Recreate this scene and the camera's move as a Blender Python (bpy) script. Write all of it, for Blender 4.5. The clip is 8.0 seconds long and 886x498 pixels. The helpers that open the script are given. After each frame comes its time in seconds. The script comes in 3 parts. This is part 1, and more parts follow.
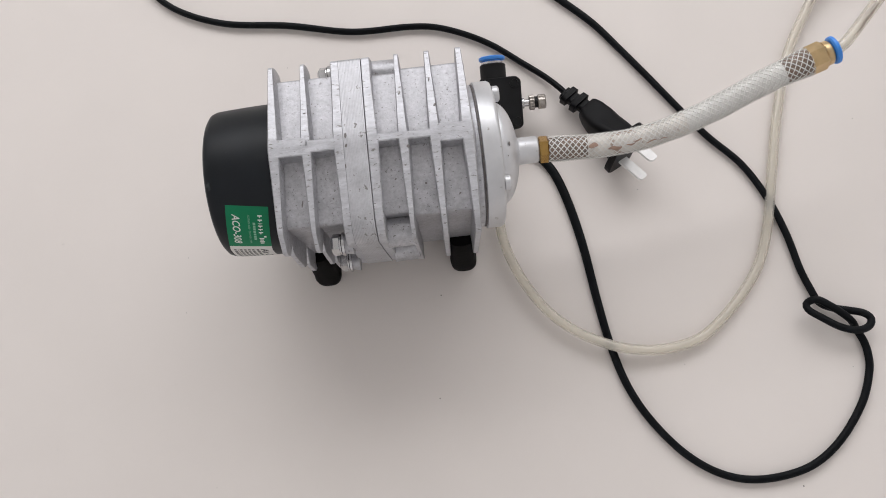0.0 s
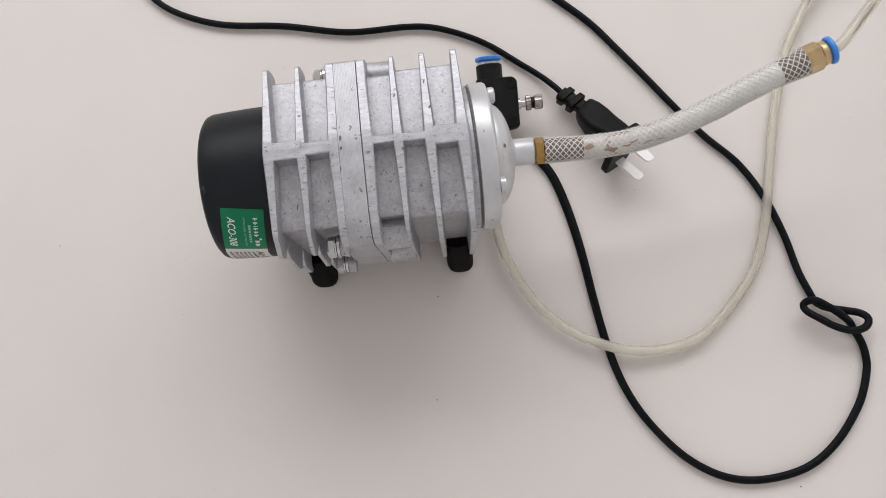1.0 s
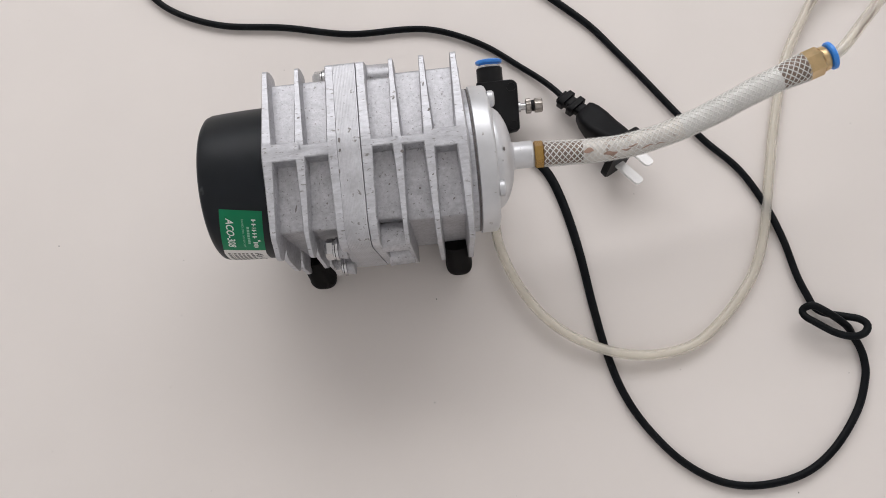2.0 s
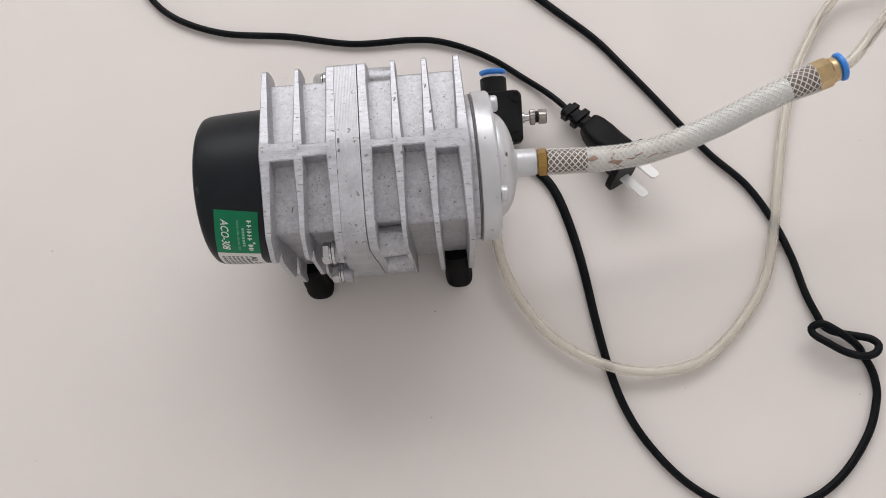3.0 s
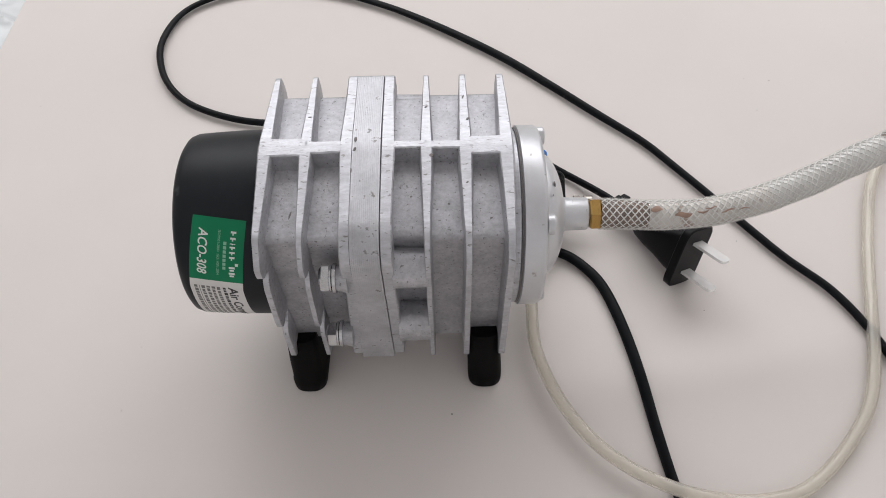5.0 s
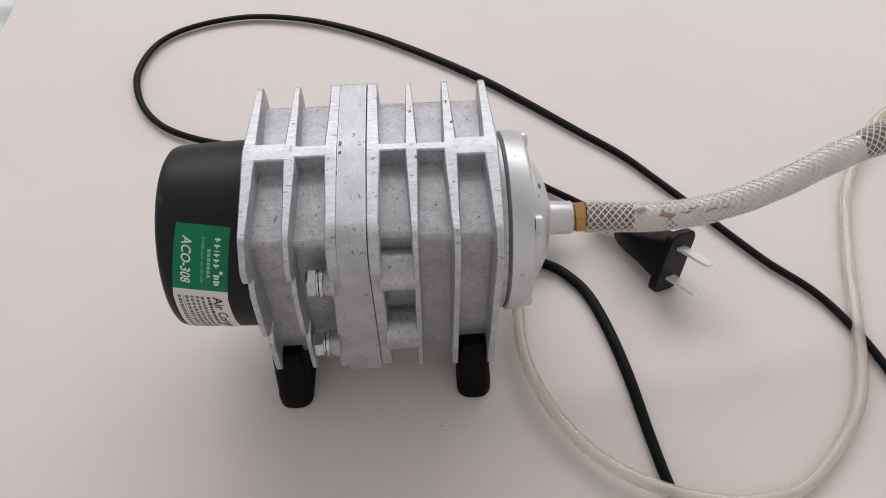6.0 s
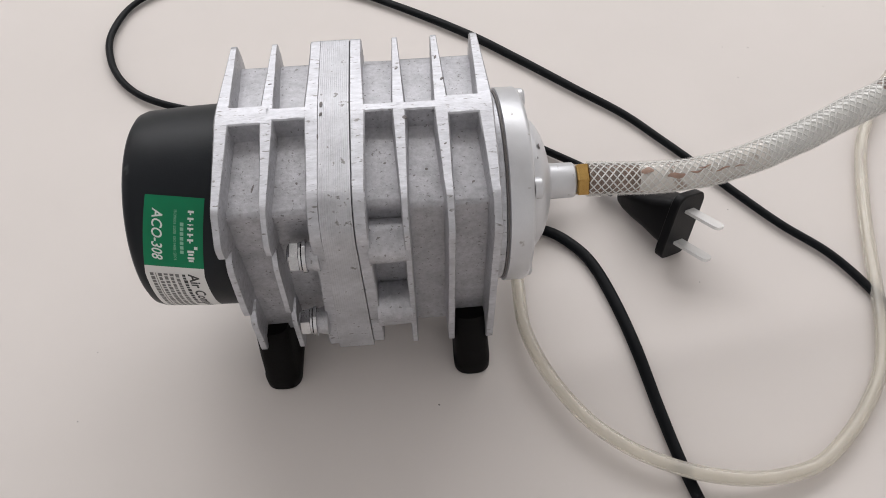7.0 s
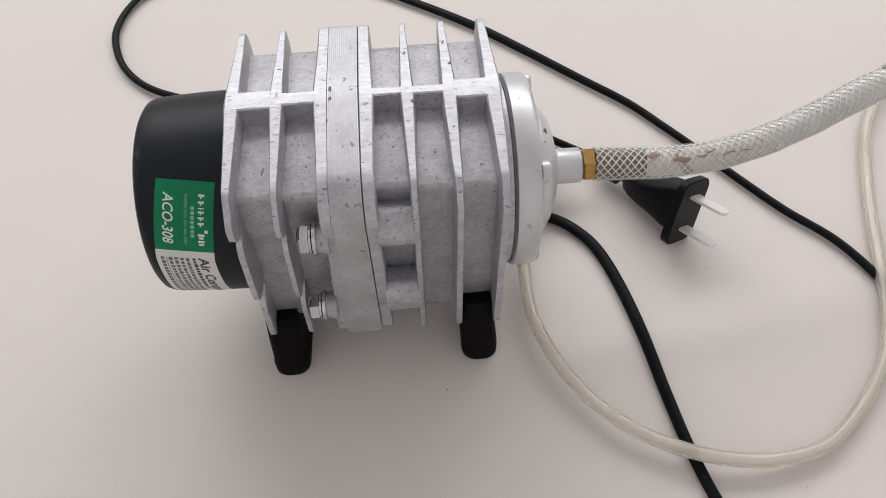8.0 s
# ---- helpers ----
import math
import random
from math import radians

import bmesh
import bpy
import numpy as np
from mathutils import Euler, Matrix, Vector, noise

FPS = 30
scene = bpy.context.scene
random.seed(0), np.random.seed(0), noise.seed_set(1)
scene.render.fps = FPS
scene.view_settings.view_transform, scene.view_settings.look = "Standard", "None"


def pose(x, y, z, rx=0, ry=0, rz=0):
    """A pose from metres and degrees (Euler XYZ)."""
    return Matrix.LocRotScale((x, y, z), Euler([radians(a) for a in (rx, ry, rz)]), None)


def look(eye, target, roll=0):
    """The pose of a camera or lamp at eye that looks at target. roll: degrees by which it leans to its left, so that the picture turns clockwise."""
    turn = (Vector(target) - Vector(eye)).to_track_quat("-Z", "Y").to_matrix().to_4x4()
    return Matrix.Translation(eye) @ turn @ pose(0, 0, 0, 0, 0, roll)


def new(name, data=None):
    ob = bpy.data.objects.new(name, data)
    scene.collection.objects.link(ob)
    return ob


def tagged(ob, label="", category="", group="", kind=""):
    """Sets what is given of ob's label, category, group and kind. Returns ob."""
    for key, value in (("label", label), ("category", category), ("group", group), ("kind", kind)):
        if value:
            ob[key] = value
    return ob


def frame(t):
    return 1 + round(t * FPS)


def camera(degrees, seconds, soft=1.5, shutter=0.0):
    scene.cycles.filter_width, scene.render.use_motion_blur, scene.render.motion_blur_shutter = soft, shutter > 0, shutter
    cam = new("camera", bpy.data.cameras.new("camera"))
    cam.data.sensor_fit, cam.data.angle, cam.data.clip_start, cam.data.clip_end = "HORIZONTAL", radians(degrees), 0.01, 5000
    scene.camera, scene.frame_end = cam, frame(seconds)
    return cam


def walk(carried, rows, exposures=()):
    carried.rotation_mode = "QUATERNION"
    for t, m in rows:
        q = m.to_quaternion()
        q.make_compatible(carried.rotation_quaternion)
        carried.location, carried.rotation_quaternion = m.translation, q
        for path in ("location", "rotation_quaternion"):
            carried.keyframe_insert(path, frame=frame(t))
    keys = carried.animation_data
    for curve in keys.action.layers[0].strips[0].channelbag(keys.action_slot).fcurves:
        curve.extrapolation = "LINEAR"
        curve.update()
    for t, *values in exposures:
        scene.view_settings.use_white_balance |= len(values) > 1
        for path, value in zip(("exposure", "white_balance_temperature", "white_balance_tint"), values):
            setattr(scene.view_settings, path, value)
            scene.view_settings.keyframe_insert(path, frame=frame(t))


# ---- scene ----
cam = camera(57.5, 8.0, 0.95)
PATH = [
    (0, (0.049, -0.149, 0.474), (-0.031, 0.339, -1.464), -14.4),
    (0.5, (0.05, -0.149, 0.475), (-0.034, 0.336, -1.463), -15.0),
    (1, (0.052, -0.146, 0.474), (-0.032, 0.332, -1.466), -15.2),
    (1.5, (0.054, -0.145, 0.474), (-0.032, 0.335, -1.466), -15.3),
    (2.8, (0.053, -0.153, 0.469), (-0.037, 0.358, -1.462), -14.0),
    (3, (0.054, -0.157, 0.46), (-0.035, 0.411, -1.455), -12.7),
    (3.5, (0.049, -0.161, 0.432), (-0.051, 0.563, -1.43), -10.6),
    (4, (0.048, -0.154, 0.387), (-0.079, 0.677, -1.427), -10.3),
    (4.2, (0.042, -0.143, 0.357), (-0.087, 0.734, -1.435), -9.5),
    (5.3, (0.034, -0.245, 0.34), (-0.028, 1.052, -1.181), -3.1),
    (5.5, (0.03, -0.247, 0.34), (-0.024, 1.07, -1.164), -3.2),
    (6, (0.032, -0.234, 0.328), (0.022, 1.067, -1.192), -3.0),
    (6.5, (0.032, -0.221, 0.313), (0.026, 1.044, -1.237), -3.9),
    (7, (0.033, -0.219, 0.31), (0.028, 1.021, -1.259), -4.1),
    (7.5, (0.031, -0.223, 0.307), (0.027, 1.018, -1.261), -4.3),
    (8, (0.03, -0.225, 0.308), (0.022, 1.015, -1.26), -4.4),
]
walk(cam, [(t, look(eye, target, roll)) for t, eye, target, roll in PATH],
     exposures=[(0.0, 0.0, 6500, 10), (3.0, 0.0, 6520, 10), (3.5, 0.0, 6450, 9), (4.0, 0.0, 6280, 11.5), (4.2, 0.0, 6270, 11.5), (5.3, -0.06, 6500, 10), (6.0, -0.1, 6500, 10), (7.0, -0.03, 6530, 10), (8.0, 0.0, 6530, 10)])


# ---- world and window light ----
world = bpy.data.worlds.new("sky")
scene.world = world
world.use_nodes = True
wn = world.node_tree.nodes
sky = wn.new("ShaderNodeTexSky")
sky.sky_type, sky.sun_disc, sky.sun_elevation, sky.sun_rotation = "NISHITA", False, radians(40), radians(200)
world.node_tree.links.new(sky.outputs[0], wn["Background"].inputs[0])
wn["Background"].inputs[1].default_value = 0.06

lamp_data = bpy.data.lights.new("window_daylight", "AREA")
lamp_data.shape, lamp_data.size, lamp_data.size_y, lamp_data.energy = "RECTANGLE", 3.0, 1.15, 39.5
lamp_data.color = (1.0, 0.985, 0.985)
lamp = new("window_daylight", lamp_data)
lamp.matrix_world = look((0.15, 1.58, 1.5), (0.25, 0.0, 0.3))


# ---- materials ----
def shader(name, base, rough=0.5, metal=0.0, var=0.0, scale=60.0, bump=0.0, bump_scale=400.0, spots=0.0, spot_scale=300.0,
           spot_color=(0.12, 0.11, 0.11), coat=0.0, stretch=(1, 1, 1), rough_var=0.0, spec=0.5, mottle=0.0, mottle_scale=420.0):
    """A surface with broad tone changes, fine grain relief and small dark pits."""
    m = bpy.data.materials.new(name)
    m.use_nodes = True
    nt = m.node_tree
    n, link = nt.nodes, nt.links.new
    b = n["Principled BSDF"]
    b.inputs["Roughness"].default_value = rough
    b.inputs["Metallic"].default_value = metal
    b.inputs["Coat Weight"].default_value = coat
    b.inputs["Specular IOR Level"].default_value = spec
    tc = n.new("ShaderNodeTexCoord")
    mp = n.new("ShaderNodeMapping")
    mp.inputs["Scale"].default_value = stretch
    link(tc.outputs["Object"], mp.inputs["Vector"])
    big = n.new("ShaderNodeTexNoise")
    big.inputs["Scale"].default_value, big.inputs["Detail"].default_value = scale, 6
    link(mp.outputs[0], big.inputs["Vector"])
    ramp = n.new("ShaderNodeMapRange")
    ramp.inputs[1].default_value, ramp.inputs[2].default_value = 0.3, 0.7
    ramp.inputs[3].default_value, ramp.inputs[4].default_value = 1 - var, 1 + var * 0.6
    link(big.outputs[0], ramp.inputs[0])
    mul = n.new("ShaderNodeVectorMath")
    mul.operation = "SCALE"
    mul.inputs[0].default_value = base
    link(ramp.outputs[0], mul.inputs["Scale"])
    out = mul.outputs[0]
    if mottle > 0:
        blot = n.new("ShaderNodeTexNoise")
        blot.inputs["Scale"].default_value, blot.inputs["Detail"].default_value, blot.inputs["Roughness"].default_value = mottle_scale, 8, 0.7
        link(mp.outputs[0], blot.inputs["Vector"])
        span = n.new("ShaderNodeMapRange")
        span.inputs[1].default_value, span.inputs[2].default_value = 0.35, 0.65
        span.inputs[3].default_value, span.inputs[4].default_value = 1 - mottle, 1 + mottle * 0.7
        link(blot.outputs[0], span.inputs[0])
        twice = n.new("ShaderNodeVectorMath")
        twice.operation = "SCALE"
        link(out, twice.inputs[0])
        link(span.outputs[0], twice.inputs["Scale"])
        out = twice.outputs[0]
    if spots > 0:
        sp = n.new("ShaderNodeTexNoise")
        sp.inputs["Scale"].default_value, sp.inputs["Detail"].default_value = spot_scale, 3
        link(mp.outputs[0], sp.inputs["Vector"])
        cut = n.new("ShaderNodeMapRange")
        cut.inputs[1].default_value, cut.inputs[2].default_value = 0.72 - 0.14 * spots, 0.78 - 0.12 * spots
        link(sp.outputs[0], cut.inputs[0])
        mix = n.new("ShaderNodeMix")
        mix.data_type = "RGBA"
        mix.inputs[7].default_value = (*spot_color, 1)
        link(cut.outputs[0], mix.inputs[0])
        link(out, mix.inputs[6])
        out = mix.outputs[2]
    link(out, b.inputs["Base Color"])
    if rough_var:
        rr = n.new("ShaderNodeMapRange")
        rr.inputs[3].default_value, rr.inputs[4].default_value = rough - rough_var, rough + rough_var
        link(big.outputs[0], rr.inputs[0])
        link(rr.outputs[0], b.inputs["Roughness"])
    if bump > 0:
        fine = n.new("ShaderNodeTexNoise")
        fine.inputs["Scale"].default_value, fine.inputs["Detail"].default_value = bump_scale, 5
        link(mp.outputs[0], fine.inputs["Vector"])
        bp = n.new("ShaderNodeBump")
        bp.inputs["Strength"].default_value, bp.inputs["Distance"].default_value = bump, 0.0006
        link(fine.outputs[0], bp.inputs["Height"])
        link(bp.outputs[0], b.inputs["Normal"])
    return m


CAST = shader("cast_aluminium", (0.47, 0.468, 0.492), 0.42, 0.45, 0.18, 120, 0.16, 1100, 0.66, 800, (0.22, 0.21, 0.21), rough_var=0.18, mottle=0.17, mottle_scale=500.0)
MACHINED = shader("machined_aluminium", (0.545, 0.548, 0.58), 0.40, 0.5, 0.14, 160, 0.18, 900, 0.68, 500, (0.24, 0.23, 0.225), stretch=(0.7, 1.8, 1.2), rough_var=0.18, mottle=0.14, mottle_scale=380.0)
LAMINATE = shader("steel_laminations", (0.55, 0.552, 0.58), 0.42, 0.5, 0.16, 90, 0.15, 800, 0.55, 420, (0.24, 0.23, 0.225), rough_var=0.16, mottle=0.1)
PAINTED = shader("silver_paint", (0.66, 0.665, 0.685), 0.36, 0.5, 0.12, 60, 0.1, 1500, 0.3, 260, (0.40, 0.39, 0.38))
STEEL = shader("plated_steel", (0.56, 0.56, 0.57), 0.22, 1.0, 0.1, 200, 0.1, 900)
KNURLED = shader("knurled_nickel", (0.40, 0.37, 0.34), 0.3, 1.0, 0.25, 400, 0.3, 900)
BLACK_CAP = shader("black_satin_plastic", (0.010, 0.012, 0.015), 0.42, 0.0, 0.25, 30, 0.05, 1500, 0.22, 110, (0.04, 0.045, 0.047), spec=0.2)
RUBBER = shader("black_rubber", (0.006, 0.0055, 0.0055), 0.6, 0.0, 0.25, 90, 0.3, 900, spec=0.08)
CORD = shader("black_cord_sheath", (0.0045, 0.0055, 0.007), 0.44, 0.0, 0.25, 60, 0.12, 700, 0.15, 150, (0.03, 0.033, 0.036), spec=0.11)
VALVE_BLACK = shader("black_moulded_nylon", (0.008, 0.008, 0.009), 0.5, 0.0, 0.2, 100, 0.1, 900, spec=0.22)
BRASS = shader("brass", (0.48, 0.30, 0.10), 0.24, 1.0, 0.2, 120, 0.12, 500)
BRASS_PALE = shader("pale_brass", (0.66, 0.48, 0.26), 0.32, 0.85, 0.2, 120, 0.12, 500)
BLUE = shader("blue_plastic", (0.05, 0.27, 0.80), 0.35, 0.0, 0.08, 200)
BLADE = shader("nickel_blade", (0.93, 0.925, 0.92), 0.24, 0.35, 0.06, 150, 0.05, 600)
GASKET = shader("dark_gasket", (0.17, 0.155, 0.15), 0.6, 0.0, 0.2, 200)
BOARD = shader("cream_laminate_board", (0.745, 0.695, 0.663), 0.6, 0.0, 0.035, 7, 0.05, 300, 0.0, spec=0.3)
LABEL_GREEN = shader("green_label", (0.002, 0.20, 0.085), 0.42, 0.0, 0.06, 120, spec=0.25)
LABEL_WHITE = shader("white_label", (0.72, 0.71, 0.69), 0.4, 0.0, 0.04, 120)
PRINT_WHITE = shader("white_print", (0.72, 0.78, 0.74), 0.45)
PRINT_PALE = shader("faded_white_print", (0.24, 0.5, 0.36), 0.45)
PRINT_BLACK = shader("black_print", (0.03, 0.03, 0.03), 0.45)
PRINT_GREY = shader("grey_print", (0.16, 0.155, 0.15), 0.45)
LINING = shader("milky_hose_wall", (0.80, 0.80, 0.78), 0.25, 0.0, 0.2, 60, 0.1, 300, coat=0.5)
STAINED_LINING = shader("stained_hose_wall", (0.76, 0.72, 0.67), 0.25, 0.0, 0.25, 70, 0.1, 300, 1.0, 130, (0.40, 0.30, 0.24), coat=0.5)
BARB = shader("dark_barb_behind_clear_wall", (0.15, 0.068, 0.028), 0.4, 0.0, 0.4, 160)
BRAID = shader("white_braid_thread", (0.82, 0.81, 0.79), 0.25, 0.0, 0.08, 200, coat=0.6)
HOSE_STAIN = shader("faded_brown_residue", (0.36, 0.235, 0.18), 0.4, 0.0, 0.3, 300)
STAIN = shader("brown_residue", (0.20, 0.115, 0.085), 0.4, 0.0, 0.3, 300)
FILM = shader("crumpled_white_film", (0.67, 0.70, 0.71), 0.25, 0.0, 0.05, 20, 0.15, 120)
WALL = shader("matt_white_wall_paint", (0.84, 0.83, 0.825), 0.8, 0.0, 0.03, 2)
FLOOR = shader("wood_floor", (0.36, 0.30, 0.24), 0.5, 0.0, 0.2, 3)
SPECK = shader("grey_specks", (0.27, 0.25, 0.235), 0.8, 0.0, 0.3, 100)


def clear_plastic(name, tint, body, amount, rough=0.12):
    """Translucent plastic: part of the light goes straight through, the rest scatters."""
    m = bpy.data.materials.new(name)
    m.use_nodes = True
    nt = m.node_tree
    n, link = nt.nodes, nt.links.new
    b = n["Principled BSDF"]
    b.inputs["Base Color"].default_value = (*body, 1)
    b.inputs["Roughness"].default_value = rough
    b.inputs["Coat Weight"].default_value, b.inputs["Coat Roughness"].default_value = 1.0, 0.06
    tr = n.new("ShaderNodeBsdfTransparent")
    tr.inputs[0].default_value = (*tint, 1)
    noise_tex = n.new("ShaderNodeTexNoise")
    noise_tex.inputs["Scale"].default_value = 90
    tc = n.new("ShaderNodeTexCoord")
    link(tc.outputs["Object"], noise_tex.inputs["Vector"])
    rng = n.new("ShaderNodeMapRange")
    rng.inputs[3].default_value, rng.inputs[4].default_value = amount - 0.05, amount + 0.05
    link(noise_tex.outputs[0], rng.inputs[0])
    mix = n.new("ShaderNodeMixShader")
    link(rng.outputs[0], mix.inputs[0])
    link(tr.outputs[0], mix.inputs[1])
    link(b.outputs[0], mix.inputs[2])
    link(mix.outputs[0], n["Material Output"].inputs[0])
    return m


def tube_plastic(name, tint, clear):
    """Clear soft plastic that bends the light, with a faint yellow stain."""
    m = bpy.data.materials.new(name)
    m.use_nodes = True
    nt = m.node_tree
    n, link = nt.nodes, nt.links.new
    g = n.new("ShaderNodeBsdfGlass")
    g.inputs["Color"].default_value = (*tint, 1)
    g.inputs["Roughness"].default_value = 0.04
    g.inputs["IOR"].default_value = 1.42
    tr = n.new("ShaderNodeBsdfTransparent")
    tr.inputs[0].default_value = (*tint, 1)
    tc = n.new("ShaderNodeTexCoord")
    stain = n.new("ShaderNodeTexNoise")
    stain.inputs["Scale"].default_value = 70
    link(tc.outputs["Object"], stain.inputs["Vector"])
    rg = n.new("ShaderNodeMapRange")
    rg.inputs[3].default_value, rg.inputs[4].default_value = 1 - clear - 0.1, 1 - clear + 0.1
    link(stain.outputs[0], rg.inputs[0])
    mix = n.new("ShaderNodeMixShader")
    link(rg.outputs[0], mix.inputs[0])
    link(tr.outputs[0], mix.inputs[1])
    link(g.outputs[0], mix.inputs[2])
    b = n["Principled BSDF"]
    b.inputs["Base Color"].default_value = (0.92, 0.88, 0.80, 1)
    b.inputs["Coat Weight"].default_value, b.inputs["Coat Roughness"].default_value = 1.0, 0.08
    b.inputs["Roughness"].default_value = 0.15
    haze = n.new("ShaderNodeMixShader")
    haze.inputs[0].default_value = 0.30
    link(mix.outputs[0], haze.inputs[1])
    link(b.outputs[0], haze.inputs[2])
    link(haze.outputs[0], n["Material Output"].inputs[0])
    return m


CLEAR_TUBE = tube_plastic("clear_yellowed_tube", (0.985, 0.972, 0.94), 0.45)
CLEAR_WALL = clear_plastic("clear_hose_wall", (0.985, 0.98, 0.975), (0.80, 0.80, 0.77), 0.14, 0.15)
PLUG_BLACK = shader("black_plug_moulding", (0.006, 0.006, 0.007), 0.42, 0.0, 0.2, 100, 0.15, 900, spec=0.13)


def floral_cloth():
    m = bpy.data.materials.new("floral_cotton")
    m.use_nodes = True
    nt = m.node_tree
    n, link = nt.nodes, nt.links.new
    b = n["Principled BSDF"]
    b.inputs["Roughness"].default_value = 0.9
    tc = n.new("ShaderNodeTexCoord")
    ns = n.new("ShaderNodeTexNoise")
    ns.inputs["Scale"].default_value = 38
    link(tc.outputs["Object"], ns.inputs["Vector"])
    last = (0.66, 0.66, 0.64)
    petals = (((0.56, 0.60, 0.34), 0.291, 0.314, 0.024), ((0.60, 0.61, 0.56), 0.315, 0.315, 0.018), ((0.42, 0.32, 0.46), 0.380, 0.311, 0.034), ((0.62, 0.10, 0.25), 0.347, 0.309, 0.016), ((0.20, 0.12, 0.27), 0.373, 0.303, 0.013),
              ((0.62, 0.30, 0.40), 0.454, 0.339, 0.04), ((0.42, 0.47, 0.16), 0.10, 0.40, 0.04), ((0.60, 0.10, 0.22), 0.02, 0.46, 0.05), ((0.34, 0.22, 0.46), 0.16, 0.48, 0.04))
    for colour, cx, cy, r in petals:
        dist = n.new("ShaderNodeVectorMath")
        dist.operation = "DISTANCE"
        link(tc.outputs["Object"], dist.inputs[0])
        dist.inputs[1].default_value = (cx, cy, -0.028)
        add = n.new("ShaderNodeMath")
        add.operation = "MULTIPLY_ADD"
        link(ns.outputs[0], add.inputs[0])
        add.inputs[1].default_value = 0.03
        link(dist.outputs["Value"], add.inputs[2])
        rg = n.new("ShaderNodeMapRange")
        rg.inputs[1].default_value, rg.inputs[2].default_value = r + 0.021, r + 0.011
        link(add.outputs[0], rg.inputs[0])
        mix = n.new("ShaderNodeMix")
        mix.data_type = "RGBA"
        if isinstance(last, tuple):
            mix.inputs[6].default_value = (*last, 1)
        else:
            link(last, mix.inputs[6])
        mix.inputs[7].default_value = (*colour, 1)
        link(rg.outputs[0], mix.inputs[0])
        last = mix.outputs[2]
    link(last, b.inputs["Base Color"])
    return m


FLORAL = floral_cloth()


# ---- mesh tools ----
def obj(name, verts, faces, material, parent=None, label="", smooth=35):
    me = bpy.data.meshes.new(name)
    me.from_pydata([tuple(v) for v in verts], [], faces)
    bm = bmesh.new()
    bm.from_mesh(me)
    bmesh.ops.recalc_face_normals(bm, faces=bm.faces)
    bm.to_mesh(me)
    bm.free()
    me.materials.append(material)
    if smooth:
        me.shade_smooth()
        me.set_sharp_from_angle(angle=radians(smooth))
    ob = new(name, me)
    if parent:
        ob.parent = parent
    if label:
        tagged(ob, label)
    return ob


def rough_sides(ob, test):
    """Gives the unmachined faces of a casting the rough cast surface."""
    ob.data.materials.append(CAST)
    for face in ob.data.polygons:
        if test(face.normal, face.center):
            face.material_index = 1
    return ob


def thing(name, label, category, group="", kind=""):
    return tagged(new(name), label, category, group, kind)


def loft(rings, cap=True, closed=False):
    """Verts and faces that join rings of equal length."""
    n = len(rings[0])
    verts = [p for r in rings for p in r]
    faces = []
    for i in range(len(rings) if closed else len(rings) - 1):
        a, b = i * n, (i + 1) % len(rings) * n
        for j in range(n):
            k = (j + 1) % n
            faces.append((a + j, a + k, b + k, b + j))
    if cap and not closed:
        faces.append(tuple(range(n))[::-1])
        faces.append(tuple(range((len(rings) - 1) * n, len(rings) * n)))
    return verts, faces


def fillet(points, radii, steps=5):
    """A polygon in the plane with rounded corners."""
    out = []
    n = len(points)
    for i, p in enumerate(points):
        p, a, b = Vector(p), Vector(points[i - 1]), Vector(points[(i + 1) % n])
        r = radii[i] if isinstance(radii, (list, tuple)) else radii
        u, v = (a - p), (b - p)
        r = min(r, u.length * 0.45, v.length * 0.45)
        if r < 1e-5:
            out.append(tuple(p))
            continue
        s, e = p + u.normalized() * r, p + v.normalized() * r
        for k in range(steps + 1):
            f = k / steps
            out.append(tuple(s * (1 - f) ** 2 + p * 2 * f * (1 - f) + e * f * f))
    return out


def turned(profile, axis_y, axis_z, n=48):
    """Rings about an axis along x from (x, radius) pairs."""
    return [[(x, axis_y + r * math.cos(2 * math.pi * i / n), axis_z + r * math.sin(2 * math.pi * i / n)) for i in range(n)] for x, r in profile]


def spline(points, step=0.002):
    """Evenly stepped smooth curve through the points."""
    P = [Vector(p) for p in points]
    P = [P[0] * 2 - P[1]] + P + [P[-1] * 2 - P[-2]]
    fine = []
    for i in range(1, len(P) - 2):
        p0, p1, p2, p3 = P[i - 1:i + 3]
        m = max(2, int((p2 - p1).length / step * 4))
        for k in range(m):
            t = k / m
            fine.append(0.5 * (2 * p1 + (p2 - p0) * t + (2 * p0 - 5 * p1 + 4 * p2 - p3) * t * t + (3 * p1 - p0 - 3 * p2 + p3) * t ** 3))
    fine.append(P[-2])
    out, acc = [fine[0]], 0.0
    for a, b in zip(fine, fine[1:]):
        acc += (b - a).length
        if acc >= step:
            out.append(b)
            acc = 0.0
    return out


def frames_along(path):
    """Tangent, side and up at each point of a path."""
    res = []
    for i, p in enumerate(path):
        t = (path[min(i + 1, len(path) - 1)] - path[max(i - 1, 0)]).normalized()
        side = t.cross(Vector((0, 0, 1)))
        side = side.normalized() if side.length > 1e-4 else Vector((1, 0, 0))
        res.append((p, t, side, side.cross(t)))
    return res


